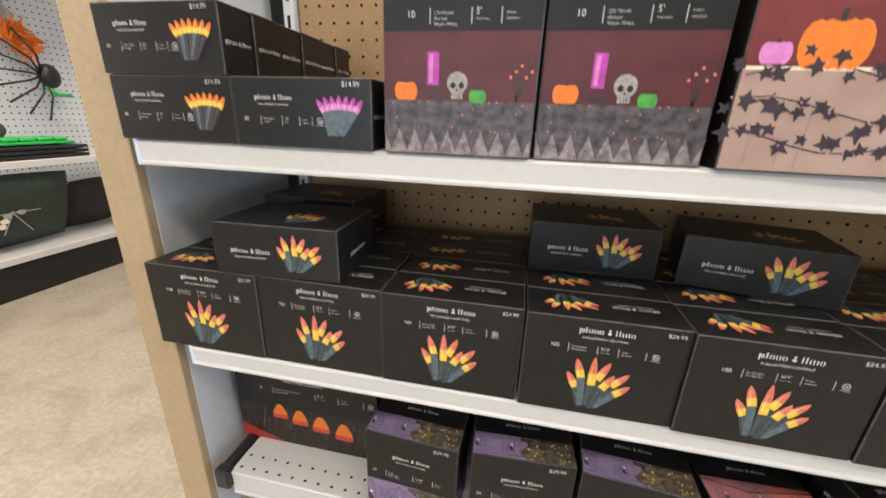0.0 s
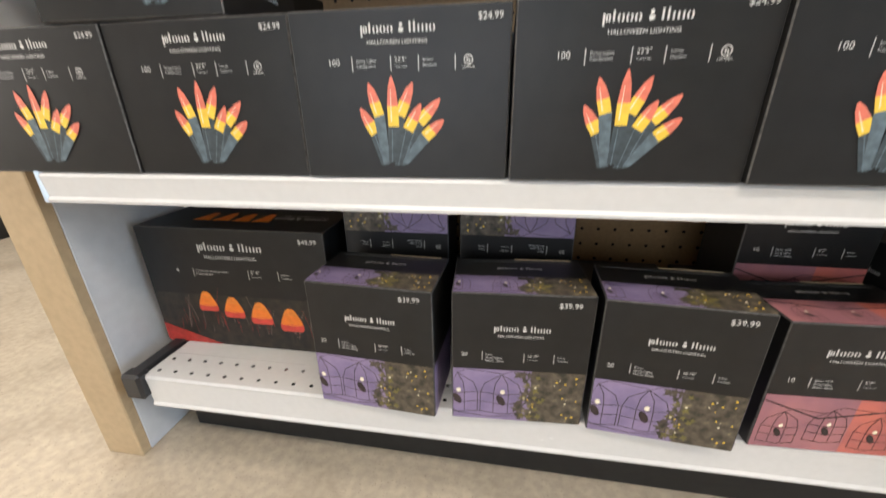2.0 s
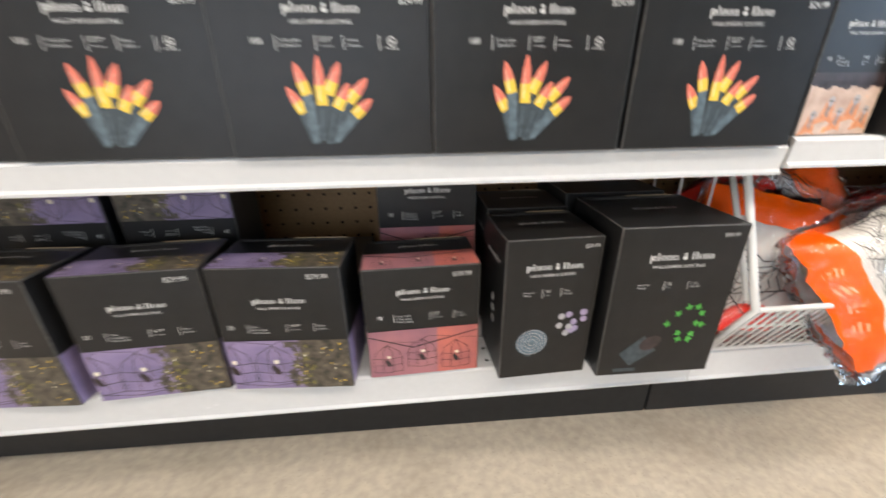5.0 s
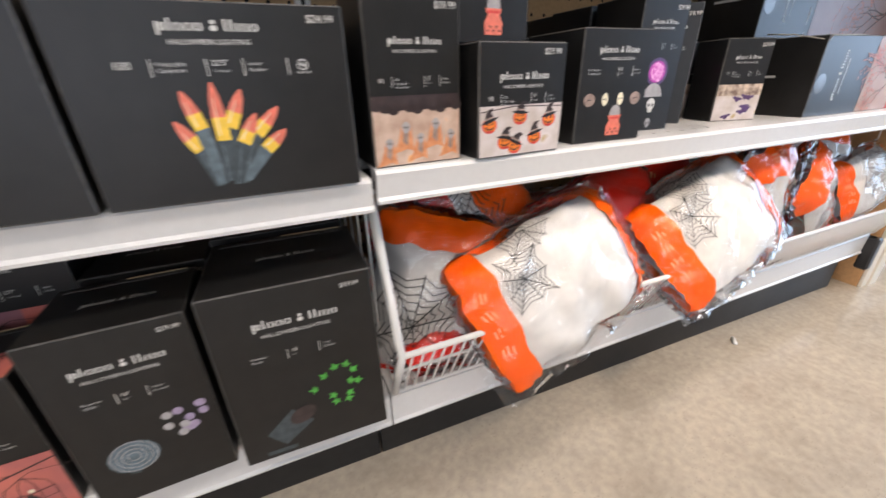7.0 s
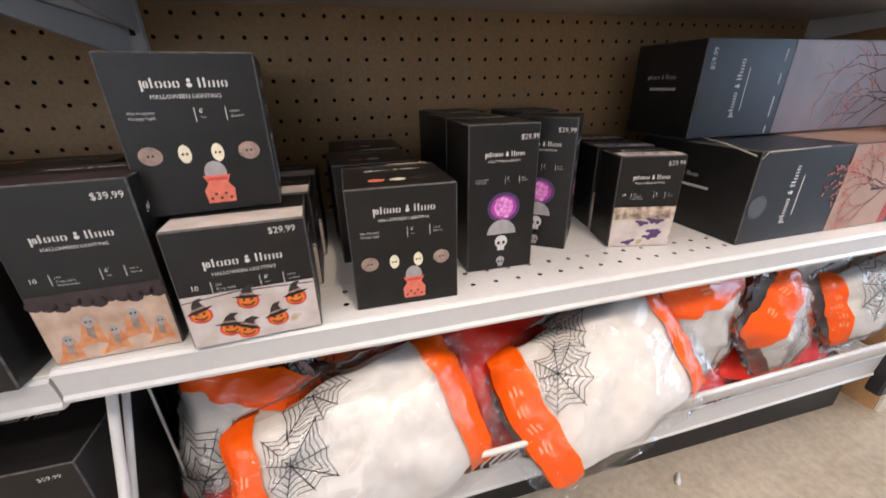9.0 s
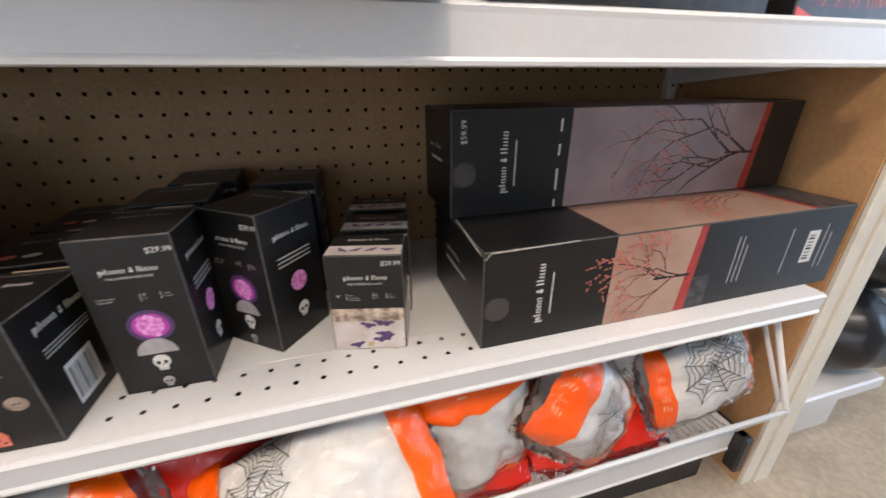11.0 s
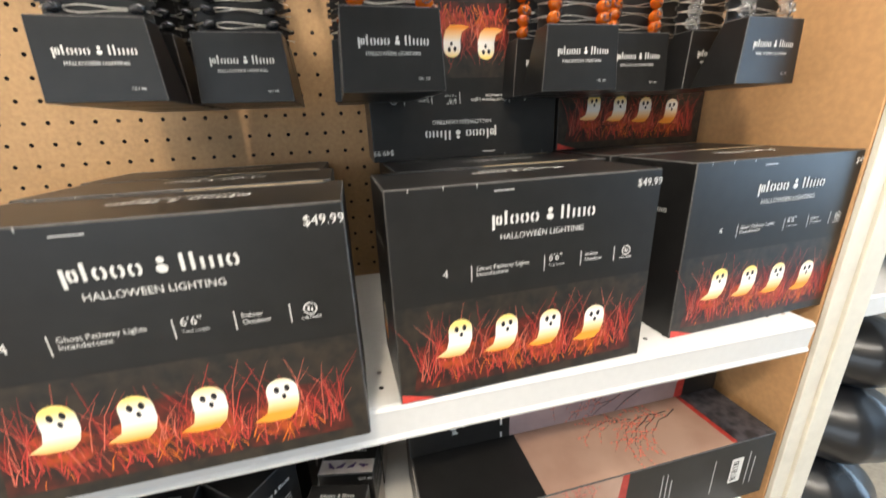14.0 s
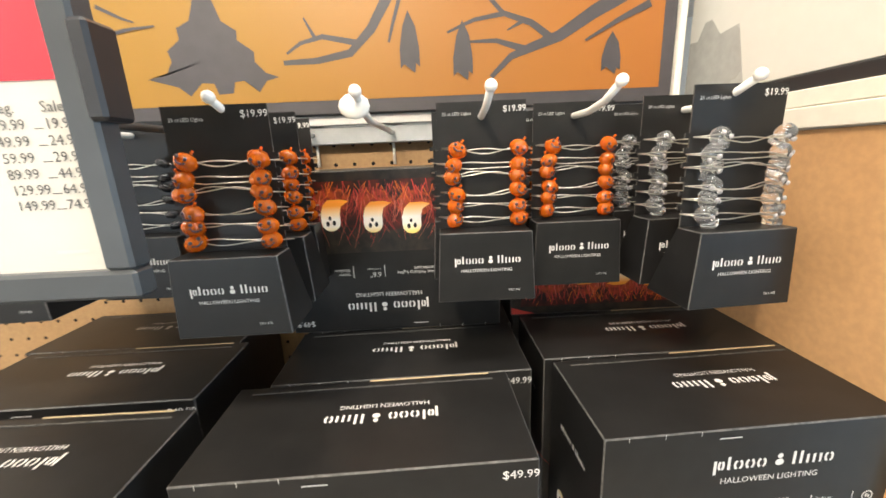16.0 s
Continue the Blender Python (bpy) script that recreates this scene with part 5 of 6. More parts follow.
# ---------------------------------------------------------------- wire basket and web bags
M_WIRE = mat("white_coated_wire", (0.74, 0.73, 0.70), 0.35)
M_FIBRE = mat("white_fibre", (0.75, 0.725, 0.68), 0.9, grain=0.10, scale=38, bump=0.55, stain=0.10)
M_FIBRE.node_tree.nodes["Principled BSDF"].inputs["Subsurface Weight"].default_value = 0.35
M_FIBRE.node_tree.nodes["Principled BSDF"].inputs["Subsurface Radius"].default_value = (0.03, 0.03, 0.03)
M_BAND = mat("orange_printed_film", (1.0, 0.15, 0.002), 0.35, grain=0.03, scale=40, bump=0.15, spec=0.2)
M_BANDRED = mat("red_printed_film", (0.78, 0.028, 0.010), 0.35, grain=0.05, scale=40, bump=0.15, spec=0.2)


def film_material():
    m = bpy.data.materials.new("clear_film")
    m.use_nodes = True
    nt = m.node_tree
    out = nt.nodes["Material Output"]
    nt.nodes.remove(nt.nodes["Principled BSDF"])
    tr, gl, mx = nt.nodes.new("ShaderNodeBsdfTransparent"), nt.nodes.new("ShaderNodeBsdfGlossy"), nt.nodes.new("ShaderNodeMixShader")
    gl.inputs["Roughness"].default_value = 0.05
    tr.inputs["Color"].default_value = (0.99, 0.99, 0.99, 1)
    co, n, b = nt.nodes.new("ShaderNodeTexCoord"), nt.nodes.new("ShaderNodeTexNoise"), nt.nodes.new("ShaderNodeBump")
    n.inputs["Scale"].default_value, n.inputs["Detail"].default_value, n.inputs["Distortion"].default_value = 20.0, 2.5, 2.0
    b.inputs["Strength"].default_value, b.inputs["Distance"].default_value = 0.9, 0.006
    nt.links.new(co.outputs["Object"], n.inputs["Vector"])
    nt.links.new(n.outputs["Fac"], b.inputs["Height"])
    nt.links.new(b.outputs[0], gl.inputs["Normal"])
    fr = nt.nodes.new("ShaderNodeFresnel")
    fr.inputs["IOR"].default_value = 1.46
    ml = nt.nodes.new("ShaderNodeMath")
    ml.operation = "MULTIPLY_ADD"
    ml.inputs[1].default_value, ml.inputs[2].default_value = 1.5, 0.0
    nt.links.new(fr.outputs[0], ml.inputs[0])
    nt.links.new(ml.outputs[0], mx.inputs[0])
    nt.links.new(tr.outputs[0], mx.inputs[1])
    nt.links.new(gl.outputs[0], mx.inputs[2])
    nt.links.new(mx.outputs[0], out.inputs["Surface"])
    return m


M_FILM = film_material()


def web_bag(m, seed, red=False, inner=0.70, webs=((-0.46, 0.20, 0.36), (-0.20, 0.66, 0.34))):
    """A pillow bag of white fibre with printed end bands, a web print and a clear film."""
    L, H, T = 0.275, 0.185, 0.095
    off = Vector((seed * 3.1, seed * 1.7, 0))

    def surf(u, v, lift=0.0, side=-1):
        f = max((1 - abs(u) ** 3.2), 0) ** 0.62 * max((1 - abs(v) ** 3.2), 0) ** 0.62
        n = noise.noise(Vector((u * 2.2, v * 2.0, side)) + off) * 0.013 + noise.noise(Vector((u * 6, v * 5, side)) + off) * 0.006
        crumple = 0.009 * noise.noise(Vector((u * 9, v * 9, side * 2)) + off) * (1 - f) + 0.0022 * abs(noise.noise(Vector((u * 11 + v * 4, v * 8 - u * 3, side * 5)) + off))
        droop = -0.012 * v * v
        return Vector((u * L / 2 * (1 - 0.06 * v * v) + 0.006 * noise.noise(Vector((v * 3, u, 4)) + off), side * (T / 2 * f + n * f + lift) + crumple, v * H / 2 * (1 - 0.08 * u * u) + droop + 0.006 * noise.noise(Vector((u * 3, v, 9)) + off)))

    def patch(bm, u0, u1, v0, v1, nu, nv, lift, sides=(-1, 1)):
        for side in sides:
            g = [[bm.verts.new(surf(u0 + (u1 - u0) * i / nu, v0 + (v1 - v0) * j / nv, lift, side)) for i in range(nu + 1)] for j in range(nv + 1)]
            for j in range(nv):
                for i in range(nu):
                    q = (g[j][i], g[j][i + 1], g[j + 1][i + 1], g[j + 1][i])
                    bm.faces.new(q if side < 0 else q[::-1]).smooth = True
        return bm

    th = thing("spider_web_bag", m, "clear bag of white stretch spider web with red bands" if red else "clear bag of white stretch spider web with orange bands", "decoration bag", "spider web bags")
    part("stuffing", patch(bmesh.new(), -0.80, 0.80, -0.88, 0.88, 26, 22, -0.003), M_FIBRE, th, "fluffy white fibre")
    bm = patch(bmesh.new(), -0.97, -inner + 0.04, -0.99, 0.99, 10, 20, 0.0010)
    part("band", bm, M_BANDRED if red else M_BAND, th, "glossy orange printed band")
    part("band", patch(bmesh.new(), inner, 0.97, -0.99, 0.99, 10, 20, 0.0010), M_BANDRED if red and not webs else M_BAND, th, "glossy orange printed band")
    film = part("film", patch(bmesh.new(), -1.13, 1.13, -1.13, 1.13, 34, 30, 0.0024), M_FILM, th, "clear crinkled film")
    film.visible_shadow = False
    a = Art()
    for k, (u, v, size) in enumerate(webs):
        web(a, u, v, size, I_BLACK, 1 + 0.2 * k, 9 - k, 6, seed + 7 * k, 0.024)
    if webs:
        me = bpy.data.meshes.new("web_print")
        me.from_pydata([surf(max(min(u, 0.66), -0.64), max(min(v * 1.25, 0.95), -0.95), 0.0016 + 0.0002 * l) * K for u, v, l in a.v], [], a.f)
        me.materials.append(I_BLACK)
        ob = new("web_print", me)
        ob.parent = th
        tagged(ob, "black printed cobweb lines")
    a = Art()
    for k in range(4):
        for r in range(3):
            a.rect(-0.89 + 0.04 * r, -0.5 + 0.25 * k, -0.872 + 0.04 * r, -0.40 + 0.25 * k + 0.03 * (r % 2), I_PALE)
    me = bpy.data.meshes.new("band_print")
    me.from_pydata([surf(u, v, 0.0018) * K for u, v, l in a.v], [], a.f)
    me.materials.append(I_PALE)
    ob = new("band_print", me)
    ob.parent = th
    return th


def wire_basket():
    x0, x1, zr, yr = 1.228, 2.438, 0.268, -0.022
    th = thing("wire_basket", at(x0, 0, 0), "white coated wire basket on the base deck", "basket")
    w = x1 - x0
    part("front_rail", tube(bmesh.new(), [(0, yr, zr), (w, yr, zr)], 0.0036, 8), M_WIRE, th)
    part("bottom_rail", tube(bmesh.new(), [(0, 0.030, BASE + 0.006), (w, 0.030, BASE + 0.006)], 0.0026, 8), M_WIRE, th)
    part("inner_rail", tube(bmesh.new(), [(0, 0.006, zr - 0.045), (w, 0.006, zr - 0.045)], 0.0020, 8), M_WIRE, th)
    for x in (0, w):
        part("side_frame", tube(bmesh.new(), [(x, 0.030, BASE + 0.006), (x, yr, zr), (x, 0.045, 0.418), (x, 0.062, 0.423), (x, 0.33, 0.423), (x, 0.33, BASE + 0.006)], 0.0046, 8), M_WIRE, th)
        part("side_brace", tube(bmesh.new(), [(x, yr + 0.014, zr + 0.005), (x + 0.001, 0.07, 0.418)], 0.0036, 8), M_WIRE, th)
        for y in (0.09, 0.15, 0.21, 0.27):
            part("side_wire", tube(bmesh.new(), [(x, y, BASE + 0.006), (x, y, 0.423)], 0.0016, 6), M_WIRE, th)
    first = part("wire", tube(bmesh.new(), [(0, yr, zr), (0, 0.030, BASE + 0.006), (0, 0.10, BASE + 0.005)], 0.0015, 6), M_WIRE, th)
    for k in range(1, 92):
        ob = new("wire", first.data)
        ob.parent = th
        ob.location = (w * k / 92 * K, 0, 0)
    first.location = (0.004 * K, 0, 0)


wire_basket()


def bag_pose(front_centre, along, up, back=0.035, size=1.0):
    """A bag lying with its long side along one way and its upper edge towards another."""
    x = Vector(along).normalized()
    z = (Vector(up) - x * x.dot(Vector(up))).normalized()
    y = z.cross(x)
    m = Matrix((x * size, y * size, z * size)).transposed().to_4x4()
    m.translation = (Vector(front_centre) + y * back) * K
    return m


SIDE, MIDDLE = ((-0.46, 0.20, 0.36), (-0.20, 0.66, 0.34)), ((-0.05, 0.10, 0.62), (-0.40, -0.50, 0.34))
for k, (c, al, up, red, inner, webs, size) in enumerate((
    ((1.446, -0.014, 0.320), (0.178, 0.026, 0.050), (-0.065, 0.065, 0.10), False, 0.72, SIDE, 1.0),
    ((1.746, -0.006, 0.344), (0.198, 0.024, 0.062), (-0.06, 0.075, 0.085), False, 0.70, SIDE, 1.0),
    ((1.285, 0.070, 0.250), (0.04, 0.0, 0.18), (-0.14, 0.06, 0.05), True, 0.70, MIDDLE, 1.0),
    ((1.975, 0.034, 0.306), (0.03, 0.01, -0.18), (0.18, 0.04, 0.04), False, 0.62, ((0.30, 0.50, 0.40),), 0.92),
    ((2.135, 0.024, 0.304), (0.115, 0.02, -0.125), (0.125, 0.05, 0.11), False, 0.50, ((0.05, 0.10, 0.40), (0.30, -0.40, 0.30)), 0.84),
    ((2.338, 0.030, 0.322), (0.19, 0.01, 0.030), (-0.03, 0.06, 0.17), False, 0.76, ((-0.02, 0.16, 0.66), (0.42, 0.40, 0.40)), 0.78),
    ((2.235, 0.090, 0.312), (0.03, 0.02, 0.18), (-0.18, 0.05, 0.04), True, 0.66, ((-0.30, 0.20, 0.40),), 0.92),
    ((1.380, 0.120, 0.345), (0.18, 0.02, 0.05), (-0.05, 0.06, 0.10), True, 0.15, MIDDLE, 1.0),
    ((1.600, 0.062, 0.325), (0.18, 0.02, 0.04), (-0.05, 0.05, 0.12), True, 0.02, (), 1.0),
    ((1.880, 0.130, 0.325), (0.18, 0.0, -0.03), (0.02, 0.05, 0.12), True, 0.20, (), 1.0),
    ((2.060, 0.160, 0.330), (0.18, 0.0, 0.05), (0.0, 0.05, 0.12), True, 0.20, MIDDLE, 1.0),
    ((2.300, 0.190, 0.310), (0.18, 0.0, 0.02), (0.0, 0.05, 0.12), True, 0.40, MIDDLE, 1.0),
    ((1.375, 0.128, 0.250), (0.20, 0.0, 0.01), (0.0, 0.20, 0.05), True, 0.10, (), 1.0),
    ((1.640, 0.128, 0.248), (0.20, 0.02, 0.0), (0.0, 0.20, 0.05), True, 0.05, (), 1.0),
    ((1.910, 0.128, 0.250), (0.20, -0.02, 0.01), (0.0, 0.20, 0.06), True, 0.10, (), 1.0),
    ((2.170, 0.128, 0.248), (0.20, 0.0, 0.0), (0.0, 0.20, 0.05), True, 0.05, (), 1.0),
    ((1.545, 0.120, 0.290), (0.20, 0.0, 0.02), (0.0, 0.08, 0.16), True, 0.10, (), 1.0),
    ((1.790, 0.130, 0.290), (0.20, 0.0, 0.00), (0.0, 0.08, 0.16), True, 0.10, (), 1.0),
)):
    web_bag(bag_pose(c, al, up, 0.035, size), k + 1, red, inner, webs)

# ---------------------------------------------------------------- hooks and hanging light packs
M_HOOK = mat("white_hook", (0.82, 0.80, 0.75), 0.35)
M_STEEL = mat("bright_wire", (0.70, 0.66, 0.58), 0.28, 0.9)


def plastic(name, colour, trans, rough=0.12):
    m = mat(name, colour, rough)
    b = m.node_tree.nodes["Principled BSDF"]
    b.inputs["Transmission Weight"].default_value = trans
    b.inputs["IOR"].default_value = 1.45
    return m


M_PUMPKIN = plastic("orange_clear_plastic", (0.90, 0.20, 0.012), 0.62, 0.10)
M_SKULL = plastic("clear_plastic", (0.97, 0.97, 0.97), 0.93, 0.06)
M_BATBEAD = plastic("black_clear_plastic", (0.03, 0.03, 0.034), 0.25, 0.06)


def bead_mesh(kind):
    """One lamp of a string: a jack-o'-lantern, a skull or a plain drop."""
    bm = bmesh.new()
    if kind == "pumpkin":
        ball(bm, (0, 0, 0), 0.0092, 32, 9, (1, 0.85, 0.84), 8)
        tube(bm, [(0, 0, 0.006), (0.001, 0, 0.0112)], 0.0013, 5, 0)
        for sx in (-1, 1):
            ball(bm, (sx * 0.0035, -0.0082, 0.0022), 0.0017, 6, 4, (1, 0.5, 1), 0, 1)
        for sx in (-2, -1, 0, 1, 2):
            ball(bm, (sx * 0.0018, -0.0082 + 0.0002 * sx * sx, -0.0028 + 0.0004 * sx * sx), 0.0012, 5, 4, (1, 0.5, 0.8), 0, 1)
        return bm, [M_PUMPKIN, I_BROWN]
    if kind == "skull":
        ball(bm, (0, 0, 0.002), 0.0086, 14, 9, (1, 0.95, 0.95), 5)
        box(bm, -0.0052, -0.008, -0.0100, 0.0052, 0.004, -0.004, 0.001)
        for sx in (-1, 1):
            ball(bm, (sx * 0.0036, -0.0080, 0.001), 0.0023, 6, 4, (1, 0.6, 1), 0, 1)
        return bm, [M_SKULL, I_GREY]
    ball(bm, (0, 0, 0), 0.0062, 8, 6, (1.3, 0.8, 0.8))
    return bm, [M_BATBEAD]


def hook(x, tip=True):
    th = thing("display_hook", at(x, 0.352, 1.262), "white display hook on the pegboard rail", "hook", "display hooks")
    part("plate", cube(-0.014, -0.004, -0.010, 0.014, 0.004, 0.012, 0.001), M_HOOK, th)
    part("arm", tube(bmesh.new(), [(0, 0, 0), (0, -0.20, -0.001), (0, -0.235, 0.004), (0, -0.262, 0.014)], 0.0034, 8), M_HOOK, th)
    bm = bmesh.new()
    ball(bm, (0, -0.264, 0.0155), 0.0052, 10, 7)
    part("tip", bm, M_HOOK, th, "rounded white tip")
    part("back_wire", tube(bmesh.new(), [(0, 0.002, -0.004), (0, 0.002, -0.045)], 0.0022, 6), M_HOOK, th)
    return th


def light_pack(m, kind):
    """A notched black hang card wound with a light string, on a small black box."""
    names = {"pumpkin": "black hang card with orange pumpkin string lights, $19.99", "skull": "black hang card with clear skull string lights, $19.99", "bat": "black hang card with black bat string lights, $19.99"}
    th = thing("light_string_pack", m, names[kind], "light string pack", kind + " light packs")
    w, d, h = 0.097, 0.060, 0.070
    bm = bmesh.new()
    prof = [(0, 0, 0), (w, 0, 0), (w - 0.004, 0, h), (0.004, 0, h)]
    lo = [bm.verts.new((x, 0.0, z)) for x, y, z in prof]
    hi = [bm.verts.new((x, d if z == 0 else 0.030, z)) for x, y, z in prof]
    for q in ((0, 1, 2, 3),):
        bm.faces.new([lo[i] for i in q])
    bm.faces.new([hi[i] for i in (3, 2, 1, 0)])
    for a, b in ((0, 1), (1, 2), (2, 3), (3, 0)):
        bm.faces.new((lo[a], hi[a], hi[b], lo[b]))
    bmesh.ops.recalc_face_normals(bm, faces=bm.faces)
    bmesh.ops.bevel(bm, geom=bm.edges[:], offset=0.0008, segments=1, affect="EDGES", material=1)
    pack = part("box", bm, [M_CARD, M_CARDEDGE], th, "small black box")
    a = Art()
    a.mark(w * 0.5, h * 0.56, 0.062)
    a.text("HALLOWEEN LIGHTING", w * 0.5, h * 0.44, 0.0046, M_INK, 1, True)
    a.text("TRY ME", w * 0.78, h * 0.14, 0.0035, M_INKDIM, 1, True)
    a.make("box_print", front(w, h), pack, "white print on the box")
    # card with toothed sides
    bm = bmesh.new()
    cw, ch, x0 = 0.086, 0.122, 0.0055
    outline = [(x0, 0)]
    teeth = 6
    right_side, left_side = [], []
    for k in range(teeth):
        z = 0.012 + k * 0.0125
        right_side += [(x0 + cw, z), (x0 + cw, z + 0.004), (x0 + cw + 0.004, z + 0.004), (x0 + cw + 0.004, z + 0.0085), (x0 + cw, z + 0.0085)]
        left_side += [(x0, z), (x0, z + 0.004), (x0 - 0.004, z + 0.004), (x0 - 0.004, z + 0.0085), (x0, z + 0.0085)]
    outline = [(x0, 0), (x0 + cw, 0)] + right_side + [(x0 + cw, ch), (x0, ch)] + left_side[::-1]
    f = bm.faces.new([bm.verts.new((x, 0.030, h + z)) for x, z in outline])
    r = bmesh.ops.extrude_face_region(bm, geom=[f])
    bmesh.ops.translate(bm, vec=(0, -0.0016, 0), verts=[v for v in r["geom"] if isinstance(v, bmesh.types.BMVert)])
    bmesh.ops.recalc_face_normals(bm, faces=bm.faces)
    for f in bm.faces:
        if abs(f.normal.y) < 0.5:
            f.material_index = 1
    card = part("card", bm, [M_CARD, M_CARDEDGE], th, "notched black hang card")
    a = Art()
    a.text("$19.99", x0 + cw * 0.74, h + ch * 0.915, 0.0082, M_INK)
    a.text("25 ct LED Lights", x0 + cw * 0.06, h + ch * 0.90, 0.0042, M_INKDIM)
    a.make("card_print", (Vector((0, 0.0283, 0)), Vector((1, 0, 0)), Vector((0, 0, 1)), Vector((0, -1, 0))), card, "white price and small print")
    bm, material = bead_mesh(kind)
    bead = part("bead", bm, material, th)
    rng = random.Random(3)
    n = 6
    spots = []
    for c, u in enumerate((0.016, 0.076)):
        for k in range(n):
            spots.append((x0 + u + rng.uniform(-0.003, 0.003), 0.018, h + 0.010 + k * 0.0135 + rng.uniform(-0.002, 0.002)))
    for i, (x, y, z) in enumerate(spots):
        ob = bead if i == 0 else new("bead", bead.data)
        ob.parent = th
        ob.location = (x * K, y * K, z * K)
        ob.rotation_euler = (rng.uniform(-0.5, 0.5), rng.uniform(-0.5, 0.5), rng.uniform(-0.8, 0.8))
    for k in range(n):
        for j in range(2):
            p, q = spots[k], spots[n + k]
            zz = rng.uniform(-0.005, 0.005)
            ends = [(p[0] - 0.016, 0.029, p[2] + 0.002), (p[0], 0.016, p[2] + 0.003 * j)]
            span = []
            for i in range(1, 8):
                f = i / 8
                span.append((p[0] + (q[0] - p[0]) * f, 0.022 - 0.004 * math.sin(math.pi * f) + 0.001 * j, p[2] + (q[2] - p[2]) * f + zz * math.sin(math.pi * f) + 0.0012 * math.sin(7 * f + k + 3 * j)))
            pts = ends + span + [(q[0], 0.016, q[2]), (q[0] + 0.015, 0.029, q[2] - 0.002)]
            part("string", tube(bmesh.new(), pts, 0.00055, 5), M_STEEL, th)
    return th


for x in (1.690, 1.797, 1.953, 2.066, 2.172, 2.275, 2.385):
    hook(x)
th = thing("hook_tag", at(2.062, 0.100, 1.268), "white round tag on an empty hook", "tag")
bm = bmesh.new()
ball(bm, (0, 0, 0), 0.013, 12, 6, (1, 0.3, 0.8))
part("disc", bm, M_HOOK, th)
pk = light_pack(at(1.899, 0.074, 1.082, 1), "pumpkin")
for x, y, rz in ((1.897, 0.145, 1), (1.888, 0.215, -2), (2.123, 0.127, -1), (2.119, 0.200, 1), (2.226, 0.162, 0), (2.228, 0.230, -2)):
    copy_thing(pk, at(x, y, 1.083, rz))
sp = light_pack(at(2.344, 0.080, 1.083, 4), "skull")
for x, y, rz in ((2.337, 0.148, 3), (2.331, 0.212, 1), (2.331, 0.272, 0)):
    copy_thing(sp, at(x, y, 1.084, rz))
bp = light_pack(at(1.748, 0.180, 1.083, 0), "bat")
for x, y, rz in ((1.746, 0.245, 0), (1.641, 0.125, 2), (1.640, 0.190, 0), (1.644, 0.255, 0)):
    copy_thing(bp, at(x, y, 1.083, rz))

# ---------------------------------------------------------------- header board, rails and sale sign
M_HDRGREY = mat("header_grey_print", (0.055, 0.050, 0.055), 0.5, grain=0.15, scale=20)
M_FRAME = mat("dark_grey_frame", (0.055, 0.06, 0.065), 0.35, grain=0.1, scale=30)
M_SIGNWHITE = mat("sign_card", (0.52, 0.50, 0.455), 0.5, grain=0.02, scale=20)
M_SIGNRED = mat("sign_red", (0.62, 0.025, 0.045), 0.5, grain=0.05, scale=20)
M_SIGNINK = mat("sign_ink", (0.10, 0.10, 0.10), 0.6)
M_ORANGEHDR = gradient("header_orange_print", [(0.0, (0.27, 0.150, 0.012)), (0.5, (0.28, 0.140, 0.012)), (0.75, (0.30, 0.118, 0.014)), (1.0, (0.31, 0.104, 0.014))], 0, 1.22)

th = thing("header_board", at(1.25, 0.323, 1.288), "orange header board with grey bats and branches", "sign board")
part("backing", cube(0, 0.004, 0, 1.208, 0.024, 0.50, 0.001), M_HDRGREY, th, "dark grey board edge")
a = Art()
a.rect(0.018, 0.018, 1.190, 0.482, M_ORANGEHDR, 1)
HDR = (Vector((0, 0.004, 0)), Vector((1, 0, 0)), Vector((0, 0, 1)), Vector((0, -1, 0)))
a.make("print", HDR, th, "orange printed ground")


def hp(x, z):
    return x - 1.25, z - 1.288


big = [(1.747, 1.341), (1.772, 1.345), (1.783, 1.362), (1.780, 1.375), (1.798, 1.388), (1.797, 1.402), (1.815, 1.410), (1.826, 1.440), (1.837, 1.450), (1.846, 1.440), (1.856, 1.408), (1.874, 1.396), (1.873, 1.385), (1.893, 1.370), (1.892, 1.358), (1.905, 1.344), (1.922, 1.338), (1.905, 1.334), (1.893, 1.320), (1.876, 1.335), (1.862, 1.334), (1.858, 1.320), (1.838, 1.319), (1.834, 1.333), (1.818, 1.334), (1.800, 1.318), (1.786, 1.330)]
c = (1.838, 1.365)
a = Art()
a.add([hp(*c)] + [hp(*p) for p in big], [(0, i, i % len(big) + 1) for i in range(1, len(big) + 1)], M_HDRGREY, 2.5)
a.make("bat", HDR, th, "large grey printed bat")
for x, zt, zb in ((2.099, 1.412, 1.336), (2.170, 1.398, 1.324), (2.371, 1.378, 1.324)):
    hgt = zt - zb
    pts = [(x, zt), (x + 0.009, zt - 0.25 * hgt), (x + 0.013, zt - 0.6 * hgt), (x + 0.013, zb + 0.10 * hgt), (x + 0.008, zb + 0.16 * hgt), (x + 0.006, zb), (x - 0.006, zb + 0.01), (x - 0.008, zb + 0.15 * hgt), (x - 0.013, zb + 0.08 * hgt), (x - 0.013, zt - 0.6 * hgt), (x - 0.008, zt - 0.25 * hgt)]
    a = Art()
    a.poly([hp(*p) for p in pts], M_HDRGREY, 7.5)
    a.make("bat", HDR, th, "grey hanging printed bat")
